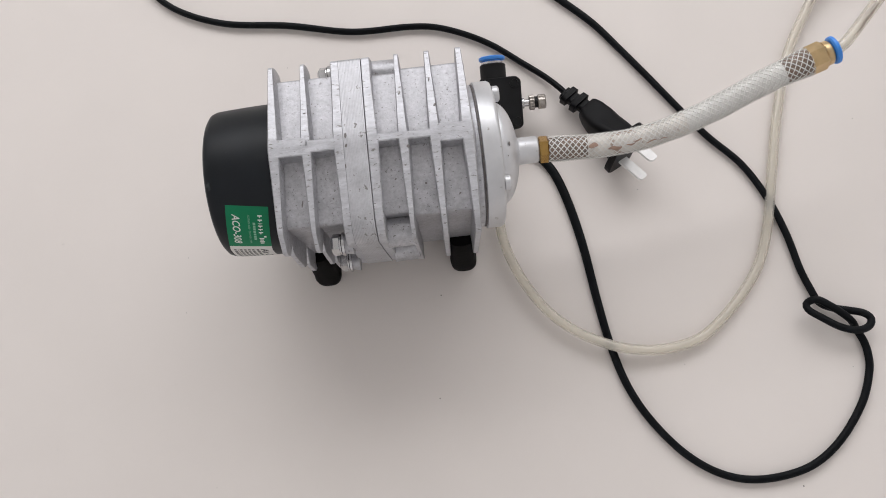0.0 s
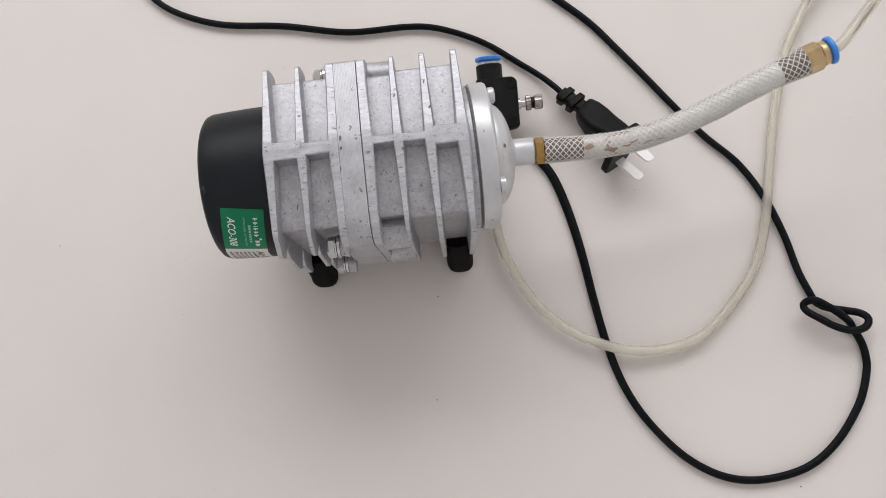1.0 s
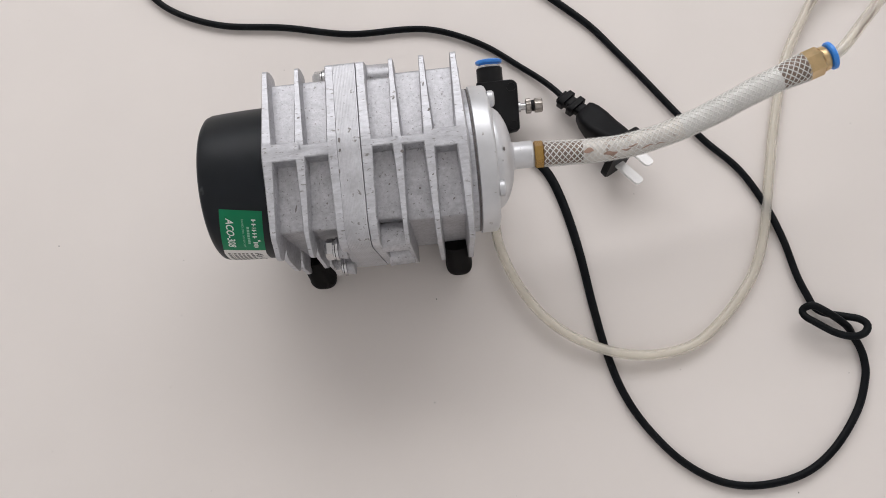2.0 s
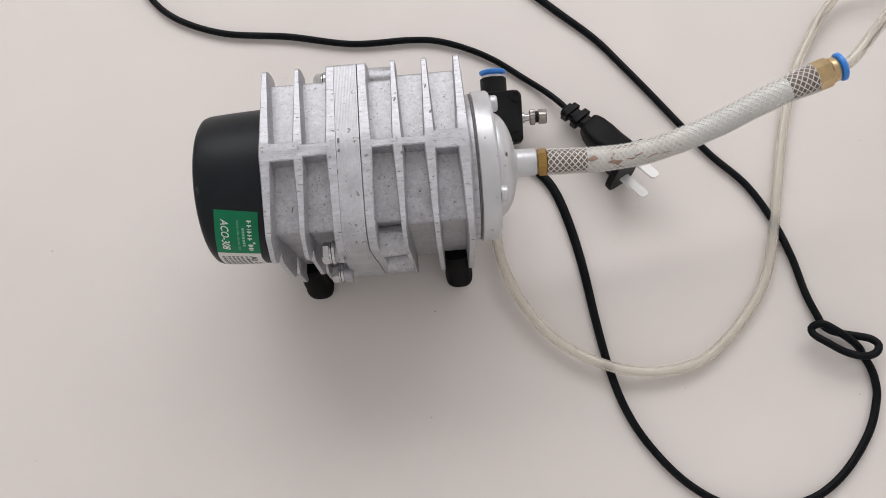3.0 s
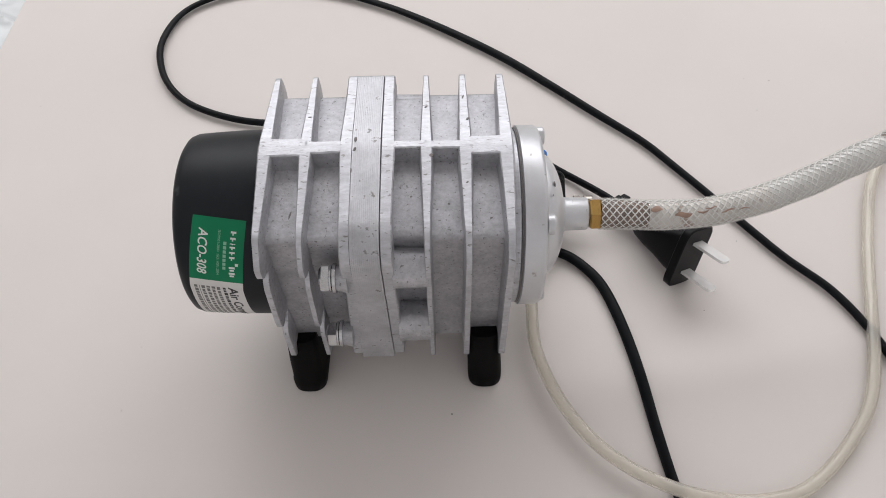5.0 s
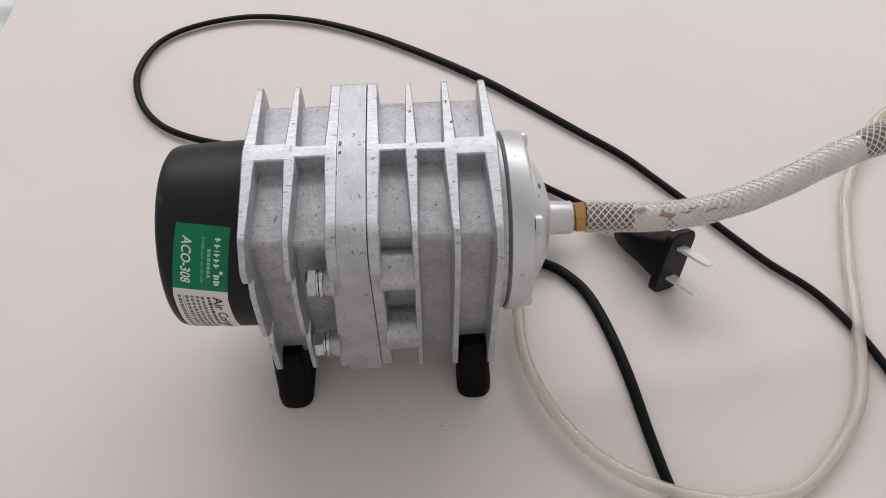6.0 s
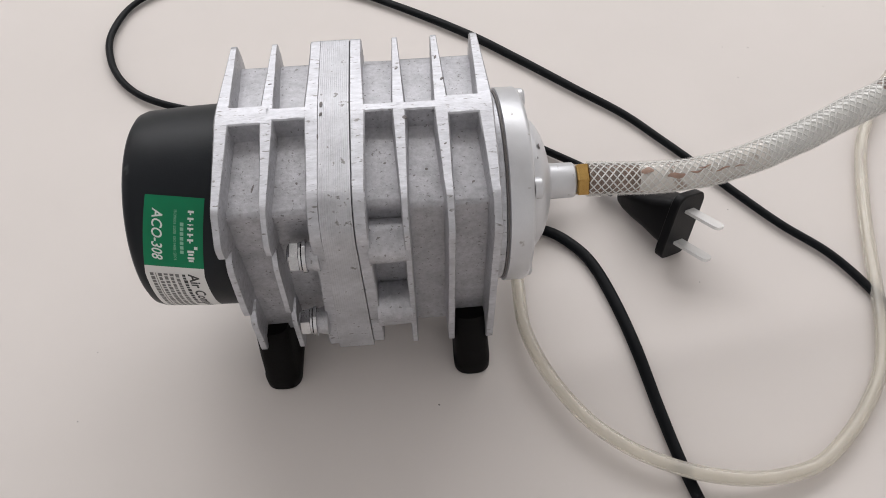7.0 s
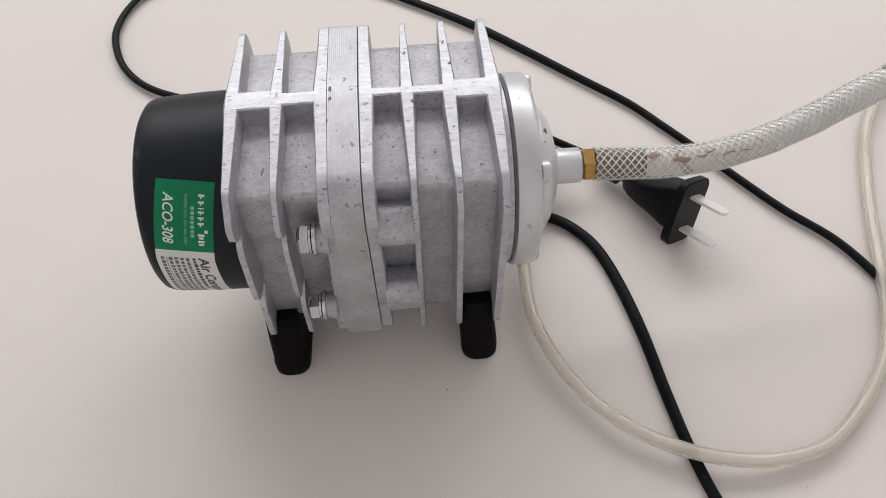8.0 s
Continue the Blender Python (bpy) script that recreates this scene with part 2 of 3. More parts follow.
def sweep(path, half_w, half_h, twist=None, n=12):
    rings = []
    fr = frames_along(path)
    for i, (p, t, s, u) in enumerate(fr):
        f = i / (len(fr) - 1)
        a0 = twist(f) if twist else 0.0
        hw = half_w(f) if callable(half_w) else half_w
        hh = half_h(f) if callable(half_h) else half_h
        ring = []
        for k in range(n):
            a = 2 * math.pi * k / n
            x, y = hw * math.cos(a), hh * math.sin(a)
            x, y = x * math.cos(a0) - y * math.sin(a0), x * math.sin(a0) + y * math.cos(a0)
            ring.append(p + s * x + u * y)
        rings.append(ring)
    return rings


def box_rings(x0, x1, y0, y1, z0, z1, r=0.001):
    """A rounded box as rings along z."""
    rings = []
    for z, d in ((z0, r), (z0 + r * 0.3, r * 0.3), (z0 + r, 0), (z1 - r, 0), (z1 - r * 0.3, r * 0.3), (z1, r)):
        rings.append([(x, y, z) for x, y in fillet([(x0 + d, y0 + d), (x1 - d, y0 + d), (x1 - d, y1 - d), (x0 + d, y1 - d)], max(r * 1.5, 0.0003), 3)])
    return rings


def hexagon(x0, x1, cy, cz, r, turn=0.0):
    """A hexagonal nut along x with chamfered ends."""
    rings = []
    for x, k in ((x0, 0.9), (x0 + (x1 - x0) * 0.12, 1.0), (x1 - (x1 - x0) * 0.12, 1.0), (x1, 0.9)):
        rings.append([(x, cy + r * k * math.cos(turn + i * math.pi / 3), cz + r * k * math.sin(turn + i * math.pi / 3)) for i in range(6)])
    return rings


def bolt_head(x0, x1, cy, cz, r, turn):
    """Hexagon head along x with a domed, chamfered outer face."""
    rings = []
    for x, k in ((x0, 0.55), (x0 + 0.0004, 0.78), (x0 + 0.0010, 0.95), (x0 + 0.0014, 1.0), (x1, 1.0)):
        rings.append([(x, cy + r * k * math.cos(turn + i * math.pi / 3), cz + r * k * math.sin(turn + i * math.pi / 3)) for i in range(6)])
    return rings


def placed(rings, m):
    return [[m @ Vector(p) for p in r] for r in rings]


# ---- unseen room shell, added to bounce light ----
def slab(name, x0, x1, y0, y1, z0, z1, material, label, category):
    return tagged(obj(name, *loft([[(x0, y0, z), (x1, y0, z), (x1, y1, z), (x0, y1, z)] for z in (z0, z1)]), material, smooth=0), label, category, kind="structure")


# out of view; white walls stand close to throw window light back as fill
slab("floor", -1.8, 1.8, -1.3, 1.77, -0.65, -0.55, FLOOR, "unseen brown wooden floor added to close the room", "floor")
slab("ceiling", -1.8, 1.8, -1.3, 1.77, 2.2, 2.3, WALL, "unseen white ceiling added to bounce fill light", "ceiling")
slab("wall_south", -1.8, 1.8, -1.3, -1.2, -0.55, 2.2, WALL, "unseen white wall added close by to bounce fill light", "wall")
slab("wall_west", -1.8, -1.7, -1.2, 1.77, -0.55, 2.2, WALL, "unseen white wall added close by to bounce fill light", "wall")
slab("wall_east", 1.7, 1.8, -1.2, 1.77, -0.55, 2.2, WALL, "unseen white wall added close by to bounce fill light", "wall")
wall_north = tagged(new("wall_north"), "unseen white painted wall with a wide window opening", "wall", kind="structure")
for x0, x1, z0, z1 in ((-1.7, -1.45, -0.55, 2.2), (1.65, 1.7, -0.55, 2.2), (-1.45, 1.65, -0.55, 0.9), (-1.45, 1.65, 2.1, 2.2)):
    obj("wall_panel", *loft([[(x0, 1.62, z), (x1, 1.62, z), (x1, 1.77, z), (x0, 1.77, z)] for z in (z0, z1)]), WALL, wall_north, smooth=0)

# bed with the floral sheet that carries the board
bed = thing("bed", "low bed covered by a white floral cotton sheet", "bed")
obj("mattress", *loft(box_rings(-0.9, 1.0, -0.75, 1.1, -0.55, -0.035, 0.03)), WALL, bed)
gx, gy = 70, 70
verts = []
for i in range(gx + 1):
    for j in range(gy + 1):
        x, y = -0.88 + 1.86 * i / gx, -0.73 + 1.81 * j / gy
        verts.append((x, y, -0.0285 + 0.006 * noise.noise((x * 7, y * 7, 0.0)) + 0.002 * noise.noise((x * 25, y * 25, 3.0))))
obj("floral_sheet", verts, [(i * (gy + 1) + j, (i + 1) * (gy + 1) + j, (i + 1) * (gy + 1) + j + 1, i * (gy + 1) + j + 1) for i in range(gx) for j in range(gy)], FLORAL, bed,
    "white cotton sheet printed with pink, purple and green flowers", smooth=60)

# the board under everything
corners = [(-0.276, -0.42), (0.56, -0.42), (0.5675, 0.2306), (-0.2819, 0.3455)]
rings = []
for z, d in ((-0.018, 0.001), (-0.017, 0.0), (-0.0008, 0.0), (0.0, 0.0008)):
    rings.append([(x + (d if x < 0 else -d), y + (d if y < 0 else -d), z) for x, y in fillet(corners, 0.004, 3)])
board = tagged(obj("board", *loft(rings), BOARD, smooth=30), "large smooth cream-white laminated board lying on a bed", "board")

# crumpled white film beside the board
gx, gy = 130, 200
verts = []
for i in range(gx + 1):
    for j in range(gy + 1):
        u, v = i / gx, j / gy
        x = -0.62 + 0.339 * u + 0.003 * noise.noise((v * 9, 0, 1))
        y = -0.05 + 0.60 * v
        r1 = abs(noise.noise((x * 17, y * 15, 0.3)))
        r2 = abs(noise.noise((x * 43 + 4, y * 38, 2.3)))
        r3 = abs(noise.noise((x * 20 + y * 48, y * 16 - x * 22, 5.1)))
        h = 0.011 * (1 - 2.4 * r1) + 0.0045 * (1 - 2.2 * r2) + 0.006 * (1 - 2.6 * r3)
        fade = min(1.0, (1 - u) * 9 + 0.35)
        verts.append((x, y, -0.012 + h * fade * 0.75))
obj_film = obj("plastic_film", verts, [(i * (gy + 1) + j, (i + 1) * (gy + 1) + j, (i + 1) * (gy + 1) + j + 1, i * (gy + 1) + j + 1) for i in range(gx) for j in range(gy)], FILM, smooth=25)
tagged(obj_film, "crumpled white plastic film lying beside the board", "plastic film")

# ---- air pump ----
pump = thing("air_pump", "silver cast aluminium air pump with cooling fins and black end cap", "air pump")
YC = 0.0
# the pump stands a little askew on its feet
STAND = Matrix.Translation((0, 0, 0.07)) @ Matrix.Rotation(radians(1.4), 4, "Z") @ Matrix.Rotation(radians(1.6), 4, "Y") @ Matrix.Rotation(radians(1.4), 4, "X") @ Matrix.Translation((0, 0, -0.07))
UNSTAND = STAND.inverted()


def mirror_outline(front):
    """A closed outline from its front half (crown to bottom), mirrored to the back, whose shoulder stands out less."""
    return front + [(min(2 * YC - y, 0.0452), z) for y, z in reversed(front)]


def crown_z(y):
    """Height of the machined crown plane, highest along the middle."""
    return 0.1198 - 0.112 * max(0.0, abs(y) - 0.003)


def finer(line, step=0.0012):
    """The closed line with points no further apart than the step."""
    res = []
    for p, q in zip(line, line[1:] + line[:1]):
        m = max(1, int(math.dist(p, q) / step))
        res += [(p[0] + (q[0] - p[0]) * k / m, p[1] + (q[1] - p[1]) * k / m) for k in range(m)]
    return res


def extrude_x(outline, x0, x1, edge=0.0006, squash=0.985):
    cy, cz = YC, 0.070
    def ring(x, k):
        return [(x, cy + (y - cy) * k, cz + (z - cz) * k) for y, z in outline]
    return [ring(x0, squash), ring(x0 + edge, 1.0), ring(x1 - edge, 1.0), ring(x1, squash)]


panel_front = [(-0.003, 0.1122), (-0.0383, 0.1077), (-0.0328, 0.0265)]
panel_line = fillet(mirror_outline(panel_front), [0.004, 0.0020, 0.003, 0.003, 0.0020, 0.004], 4)
bay_front = [(-0.003, 0.1122), (-0.0363, 0.1080), (-0.0362, 0.1001), (-0.0304, 0.0265)]
bay_line = fillet(mirror_outline(bay_front), [0.004, 0.002, 0.002, 0.003, 0.003, 0.002, 0.002, 0.004], 4)
obj("cast_housing", *loft(extrude_x(panel_line, -0.0462, -0.0120)), CAST, pump, smooth=30)
obj("cast_housing", *loft(extrude_x(panel_line, 0.0182, 0.0515)), CAST, pump, smooth=30)
obj("recessed_bay", *loft(extrude_x(bay_line, 0.0050, 0.0190)), CAST, pump, smooth=30)

# cooling fins
fin_plain = [(-0.003, 0.1198), (-0.0423, 0.1153), (-0.0493, 0.1057), (-0.0417, 0.0235), (-0.0312, 0.0235)]
fin_notched = [(-0.003, 0.1198), (-0.0423, 0.1153), (-0.0503, 0.1067), (-0.0498, 0.0995), (-0.0430, 0.0985), (-0.0376, 0.0960), (-0.0442, 0.0934), (-0.0468, 0.0888), (-0.0478, 0.0643),
               (-0.0467, 0.0597), (-0.0402, 0.0587), (-0.0348, 0.0561), (-0.0404, 0.0531), (-0.0433, 0.0485), (-0.0426, 0.0275), (-0.0352, 0.0250)]


def fin_half(y, z):
    """Half thickness: stoutest where the fin meets the crown bar, thin at both ends and down the side."""
    if z > 0.104:
        return 0.0011 + 0.0014 * max(0.0, 1 - abs(y + 0.003) / 0.042)
    return 0.0011


def cooling_fin(x, front, extra=0.0):
    line = finer(fillet(mirror_outline(front), 0.0022, 4))
    cz = 0.070
    rings = []
    for inset, side, depth in ((0.011, -1, 1.40), (0.0005, -1, 1.0), (0.0, -1, 0.80), (0.0, 1, 0.80), (0.0005, 1, 1.0), (0.011, 1, 1.40)):
        ring = []
        for y, z in line:
            d = Vector((y - YC, z - cz))
            k = 1 - inset / d.length
            wob = 0.00014 * noise.noise((x * 50, y * 70, z * 70))
            chip = 0.00026 * noise.noise((x * 90 + side, y * 620, z * 620)) * max(0.0, noise.noise((x * 40, y * 60, z * 60 + 5)) + 0.25)
            ring.append((x + side * depth * (fin_half(y, z) + extra) + wob + chip, YC + d.x * k, cz + d.y * k + wob + chip * 0.5))
        rings.append(ring)
    return rough_sides(obj("cooling_fin", *loft(rings), MACHINED, pump, smooth=40), lambda n, c: abs(n.x) > 0.6)


FIN_X = (-0.0432, -0.0276, 0.0186, 0.0336, 0.0492)
cooling_fin(FIN_X[0], fin_notched, 0.0002)
cooling_fin(FIN_X[1], fin_notched)
cooling_fin(FIN_X[2], fin_plain)
cooling_fin(FIN_X[3], fin_plain, 0.0002)
cooling_fin(FIN_X[4], fin_plain, 0.0004)

# flat bars along the crown between the fins, level with their machined tops
for x0, x1, y0, y1 in ((-0.0434, -0.0270, -0.0062, 0.0026), (-0.0278, -0.0115, -0.0052, 0.0008), (0.0045, 0.0190, -0.0036, 0.0002), (0.0180, 0.0340, -0.0040, 0.0000), (0.0330, 0.0495, -0.0070, 0.0020)):
    rings = []
    n_bar = 16
    for i in range(n_bar + 1):
        x = x0 + (x1 - x0) * i / n_bar
        ragged = 0.00035 * noise.noise((x * 520, y0 * 500, 1.0))
        flare = 0.0006 * max(0.0, 1 - min(x - x0, x1 - x) / 0.0040) ** 2
        front, back = y0 + ragged - flare, y1 + 0.6 * ragged + flare
        top = lambda y: crown_z(y) + 0.00003
        rings.append([(x, front - 0.0006, 0.1105), (x, front, top(front) - 0.0005), (x, front + 0.0005, top(front + 0.0005)), (x, (front + back) / 2, top((front + back) / 2)),
                      (x, back - 0.0005, top(back - 0.0005)), (x, back, top(back) - 0.0005), (x, back + 0.0006, 0.1105)])
    rough_sides(obj("crown_bar", *loft(rings), MACHINED, pump, smooth=30), lambda n, c: n.z < 0.5)

# the two flanges and the laminated core between them
flange_front = [(-0.003, 0.1199), (-0.0418, 0.1159), (-0.0488, 0.1061), (-0.0408, 0.0240), (-0.0313, 0.0224)]
flange_line = finer(fillet(mirror_outline(flange_front), [0.004, 0.008, 0.010, 0.004, 0.003, 0.003, 0.004, 0.006, 0.002, 0.004], 6))


def flange(inner, outer):
    """A flange whose outer side flares where the crown bar joins it."""
    way = 1 if outer > inner else -1
    rings = []
    for f, inset in ((0.0, 0.0005), (0.06, 0.0), (0.90, 0.0), (1.0, 0.0005)):
        ring = []
        for y, z in line_of(flange_line, inset):
            flare = 0.0010 * max(0.0, 1 - abs(y + 0.002) / 0.030) if z > 0.1 else 0.0
            chip = 0.00028 * noise.noise((outer * 90, y * 620, z * 620 + f)) * max(0.0, noise.noise((outer * 40, y * 60, z * 60)) + 0.3)
            spread = 0.0030 * min(1.0, max(0.0, (0.082 - z) / 0.05)) if way < 0 else 0.0
            ring.append((inner - spread + (outer - inner + way * flare) * f + chip, y, z + chip * 0.5))
        rings.append(ring)
    return rough_sides(obj("flange", *loft(rings), MACHINED, pump, smooth=30), lambda n, c: abs(n.x) > 0.7)


def line_of(line, inset):
    res = []
    for y, z in line:
        d = Vector((y - YC, z - 0.070))
        k = 1 - inset / d.length
        res.append((YC + d.x * k, 0.070 + d.y * k))
    return res


flange(-0.0096, -0.0137)
flange(0.0014, 0.0058)
core_front = [(-0.003, 0.1200), (-0.0418, 0.1160), (-0.0488, 0.1063), (-0.0404, 0.0199), (-0.0313, 0.0196)]
core_line = fillet(mirror_outline(core_front), [0.004, 0.008, 0.010, 0.004, 0.003, 0.003, 0.004, 0.006, 0.002, 0.004], 7)
rings = []
LAYERS = 15
for i in range(LAYERS):
    for f, depth in ((0.04, 0.0016), (0.20, 0.0), (0.80, 0.0), (0.96, 0.0016)):
        x = -0.0097 + 0.0109 * (i + f) / LAYERS
        ring = []
        for y, z in core_line:
            worn = 1.0 if z > 0.0672 else 0.0
            k = 1 - depth * worn
            spread = 0.0034 * min(1.0, max(0.0, (0.082 - z) / 0.05)) * (1 - (i + f) / LAYERS)
            ring.append((x - spread, YC + (y - YC) * k, 0.070 + (z - 0.070) * k))
        rings.append(ring)
obj("laminated_core", *loft(rings), LAMINATE, pump, "stack of thin steel laminations with fine ridges", smooth=25)

# bolt bosses and bolts, front and back
for back in (False, True):
    for by, bz, br in ((-0.0412, 0.0939, 0.0078), (-0.0378, 0.0495, 0.0088)):
        y = 2 * YC - by if back else by
        obj("bolt_boss", *loft(turned([(0.0050, br + 0.0003), (0.0060, br + 0.0003), (0.0185, br)], y, bz, 28)), CAST, pump)
    for by, bz in ((-0.0446, 0.0924), (-0.0440, 0.0497)):
        y = 2 * YC - by if back else by
        bx = -0.0006 if bz > 0.07 else -0.0028
        bolt = obj("bolt", *loft(bolt_head(-0.0226 + bx, -0.0184 + bx, y, bz, 0.0054, 0.12)), STEEL, pump, "plated hexagon bolt head", smooth=20)
        obj("washer", *loft(turned([(bx - 0.0184, 0.0046), (bx - 0.0182, 0.0052), (bx - 0.0175, 0.0052), (bx - 0.0173, 0.0046)], y, bz, 24)), STEEL, bolt)
        obj("washer", *loft(turned([(bx - 0.0172, 0.0050), (bx - 0.0170, 0.0058), (bx - 0.0158, 0.0058), (bx - 0.0156, 0.0050)], y, bz, 24)), STEEL, bolt)
        obj("shank", *loft(turned([(bx - 0.0161, 0.0048), (bx - 0.0115, 0.0058)], y, bz, 16)), CAST, bolt)

# rubber feet, standing on the board
for fx, reach in ((-0.0405, 0.0462), (0.0413, 0.0448)):
    for back in (False, True):
        rings = []
        for z, w, front in ((0.0, 0.0072, reach - 0.0016), (0.0012, 0.0077, reach), (0.006, 0.0078, reach), (0.0075, 0.0073, reach - 0.0005), (0.020, 0.0071, reach - 0.0030), (0.033, 0.0070, reach - 0.0075)):
            pts = fillet([(fx - w, -front), (fx + w, -front), (fx + w, -0.012), (fx - w, -0.012)], [w * 0.98, w * 0.98, 0.002, 0.002], 8)
            rings.append([UNSTAND @ Vector((x, y if not back else -y, z)) for x, y in pts])
        obj("rubber_foot", *loft(rings), RUBBER, pump, "black rubber foot", smooth=50)

# dark nicks and pits in the castings
rng = random.Random(7)
for x, y, size, half, turn in ((-0.0330, -0.0270, 0.0022, 0.00035, 1.35), (-0.0055, 0.0335, 0.0010, 0.0006, 0.4), (-0.0085, 0.0010, 0.0014, 0.0006, 1.5), (-0.0086, -0.0040, 0.0011, 0.0005, 1.2), (0.0205, -0.0075, 0.0009, 0.0008, 0.0),
                               (0.0268, -0.0235, 0.0006, 0.0005, 0.0), (0.0425, -0.0300, 0.0007, 0.0004, 0.5), (-0.0180, -0.0260, 0.0006, 0.0004, 2.0), (0.0350, 0.0120, 0.0011, 0.0005, 1.0), (0.0125, -0.0200, 0.0006, 0.0004, 0.3),
                               (0.0186, 0.0200, 0.0010, 0.0004, 0.9), (-0.0098, 0.0120, 0.0012, 0.0003, 1.5), (-0.0097, -0.0140, 0.0015, 0.0003, 1.6), (-0.0098, -0.0260, 0.0012, 0.0003, 1.5), (0.0335, 0.0260, 0.0013, 0.0004, 1.3), (0.0338, -0.0200, 0.0007, 0.0003, 0.6), (-0.0020, 0.0300, 0.0016, 0.0002, 0.9), (-0.0275, 0.0150, 0.0008, 0.0003, 0.2), (0.0420, 0.0230, 0.0005, 0.0004, 0.0)):
    crown = 0.1201 if abs(x + 0.0043) < 0.0055 else 0.1199
    near_fin = min(abs(x - q) for q in FIN_X) < 0.0022 or abs(x + 0.0043) < 0.0095 or -0.0038 < y < 0.0
    drop = 0.115 if near_fin else 0.127
    z = (crown if near_fin else 0.1122) - drop * max(0.0, abs(y - YC) - 0.0025) + 0.0001
    ring = []
    for q in range(8):
        a = q * math.pi / 4
        px, py = size * math.cos(a) * rng.uniform(0.7, 1.1), half * math.sin(a)
        ring.append((x + px * math.cos(turn) - py * math.sin(turn), y + px * math.sin(turn) + py * math.cos(turn)))
    slope = -drop if y > YC else drop
    obj("nick", *loft([[(px, py, z + (py - y) * slope - 0.0006) for px, py in ring], [(px, py, z + (py - y) * slope) for px, py in ring]]), GASKET, pump, smooth=0)

# black end cap
CAP_Y, CAP_Z = -0.0005, 0.0718
profile = [(-0.0455, 0.0396), (-0.060, 0.0392), (-0.070, 0.0387), (-0.0772, 0.0382), (-0.0794, 0.0374), (-0.0806, 0.0358), (-0.0811, 0.0330), (-0.0812, 0.0280), (-0.0812, 0.0)]
obj("end_cap", *loft([turned([(x, max(r, 0.0005))], CAP_Y, CAP_Z, 96)[0] for x, r in profile]), BLACK_CAP, pump, "round satin black plastic end cap", smooth=40)


# label wrapped round the cap: u runs round the cap, v along the axis
def cap_radius(x):
    for (xa, ra), (xb, rb) in zip(profile, profile[1:]):
        if xb <= x <= xa:
            return ra + (rb - ra) * (xa - x) / (xa - xb)
    return profile[0][1]


LABEL_TOP, SKEW = 57.0, 0.0042


def on_cap(u, v, lift):
    """u metres down round the cap from the label's upper edge, v metres from the label's outer side towards the fins."""
    x = -0.0716 + v - SKEW * min(u, 0.030) / 0.026
    a = radians(LABEL_TOP) - (u + 0.0030 * v / 0.0205) / 0.0388
    r = cap_radius(x) + lift
    return (x, CAP_Y - r * math.cos(a), CAP_Z + r * math.sin(a))


def label_sheet(name, u0, u1, v0, v1, lift, material, parent, label=""):
    nu, nv = max(2, int((u1 - u0) / 0.0008)), max(1, int((v1 - v0) / 0.0015))
    verts = [on_cap(u0 + (u1 - u0) * i / nu, v0 + (v1 - v0) * j / nv, lift) for i in range(nu + 1) for j in range(nv + 1)]
    faces = [(i * (nv + 1) + j, i * (nv + 1) + j + 1, (i + 1) * (nv + 1) + j + 1, (i + 1) * (nv + 1) + j) for i in range(nu) for j in range(nv)]
    return obj(name, verts, faces, material, parent, label, smooth=60)


def label_text(name, body, u0, v0, size, length, material, parent, shear=0.0, bold=0.0):
    """Lettering that reads down round the cap, its tops towards the fins."""
    cu = bpy.data.curves.new(name, "FONT")
    cu.body, cu.size, cu.shear, cu.offset = body, size, shear, bold
    cu.resolution_u = 3
    tmp = new("lettering", cu)
    bpy.context.view_layer.update()
    me = bpy.data.meshes.new_from_object(tmp.evaluated_get(bpy.context.evaluated_depsgraph_get()))
    bpy.data.objects.remove(tmp)
    bpy.data.curves.remove(cu)
    w = max(v.co.x for v in me.vertices)
    bm = bmesh.new()
    bm.from_mesh(me)
    bmesh.ops.triangulate(bm, faces=bm.faces)
    for v in bm.verts:
        v.co = on_cap(u0 + v.co.x * length / w, v0 + v.co.y, 0.00012)
    bm.to_mesh(me)
    bm.free()
    me.materials.append(material)
    ob = new(name, me)
    ob.parent = parent
    return ob


U_GREEN, U_WHITE = 0.0262, 0.068
green = label_sheet("green_label", 0.0, U_GREEN, 0.0, 0.0207, 0.00006, LABEL_GREEN, pump, "green sticker with white lettering")
white = label_sheet("white_label", U_GREEN, U_WHITE, 0.0, 0.0207, 0.00006, LABEL_WHITE, pump, "white sticker with black printed lines")
label_text("model_lettering", "ACO-308", 0.0045, 0.0030, 0.0052, 0.0188, PRINT_WHITE, green, 0.25, 0.00008)
label_text("small_lettering", "ISO9001:2000  ISO14001:2004", 0.0045, 0.0105, 0.0014, 0.0185, PRINT_PALE, green)
for k, w in enumerate((0.0019, 0.0018, 0.0007, 0.0016, 0.0016, 0.0019)):
    u0 = 0.0045 + (0, 0.0024, 0.0047, 0.0059, 0.0080, 0.0100)[k]
    label_sheet("brand_bar", u0, u0 + w * 0.42, 0.0153, 0.0174, 0.00012, PRINT_WHITE, green)
    label_sheet("brand_bar", u0 + w * 0.42, u0 + w * 0.8, 0.0160, 0.0165, 0.00012, PRINT_WHITE, green)
label_sheet("brand_mark", 0.0172, 0.0184, 0.0176, 0.0188, 0.00012, PRINT_WHITE, green)
for u0 in (0.0188, 0.0214):
    label_sheet("brand_bar", u0, u0 + 0.0009, 0.0153, 0.0176, 0.00012, PRINT_WHITE, green)
    label_sheet("brand_bar", u0 + 0.0012, u0 + 0.0020, 0.0156, 0.0173, 0.00012, PRINT_WHITE, green)
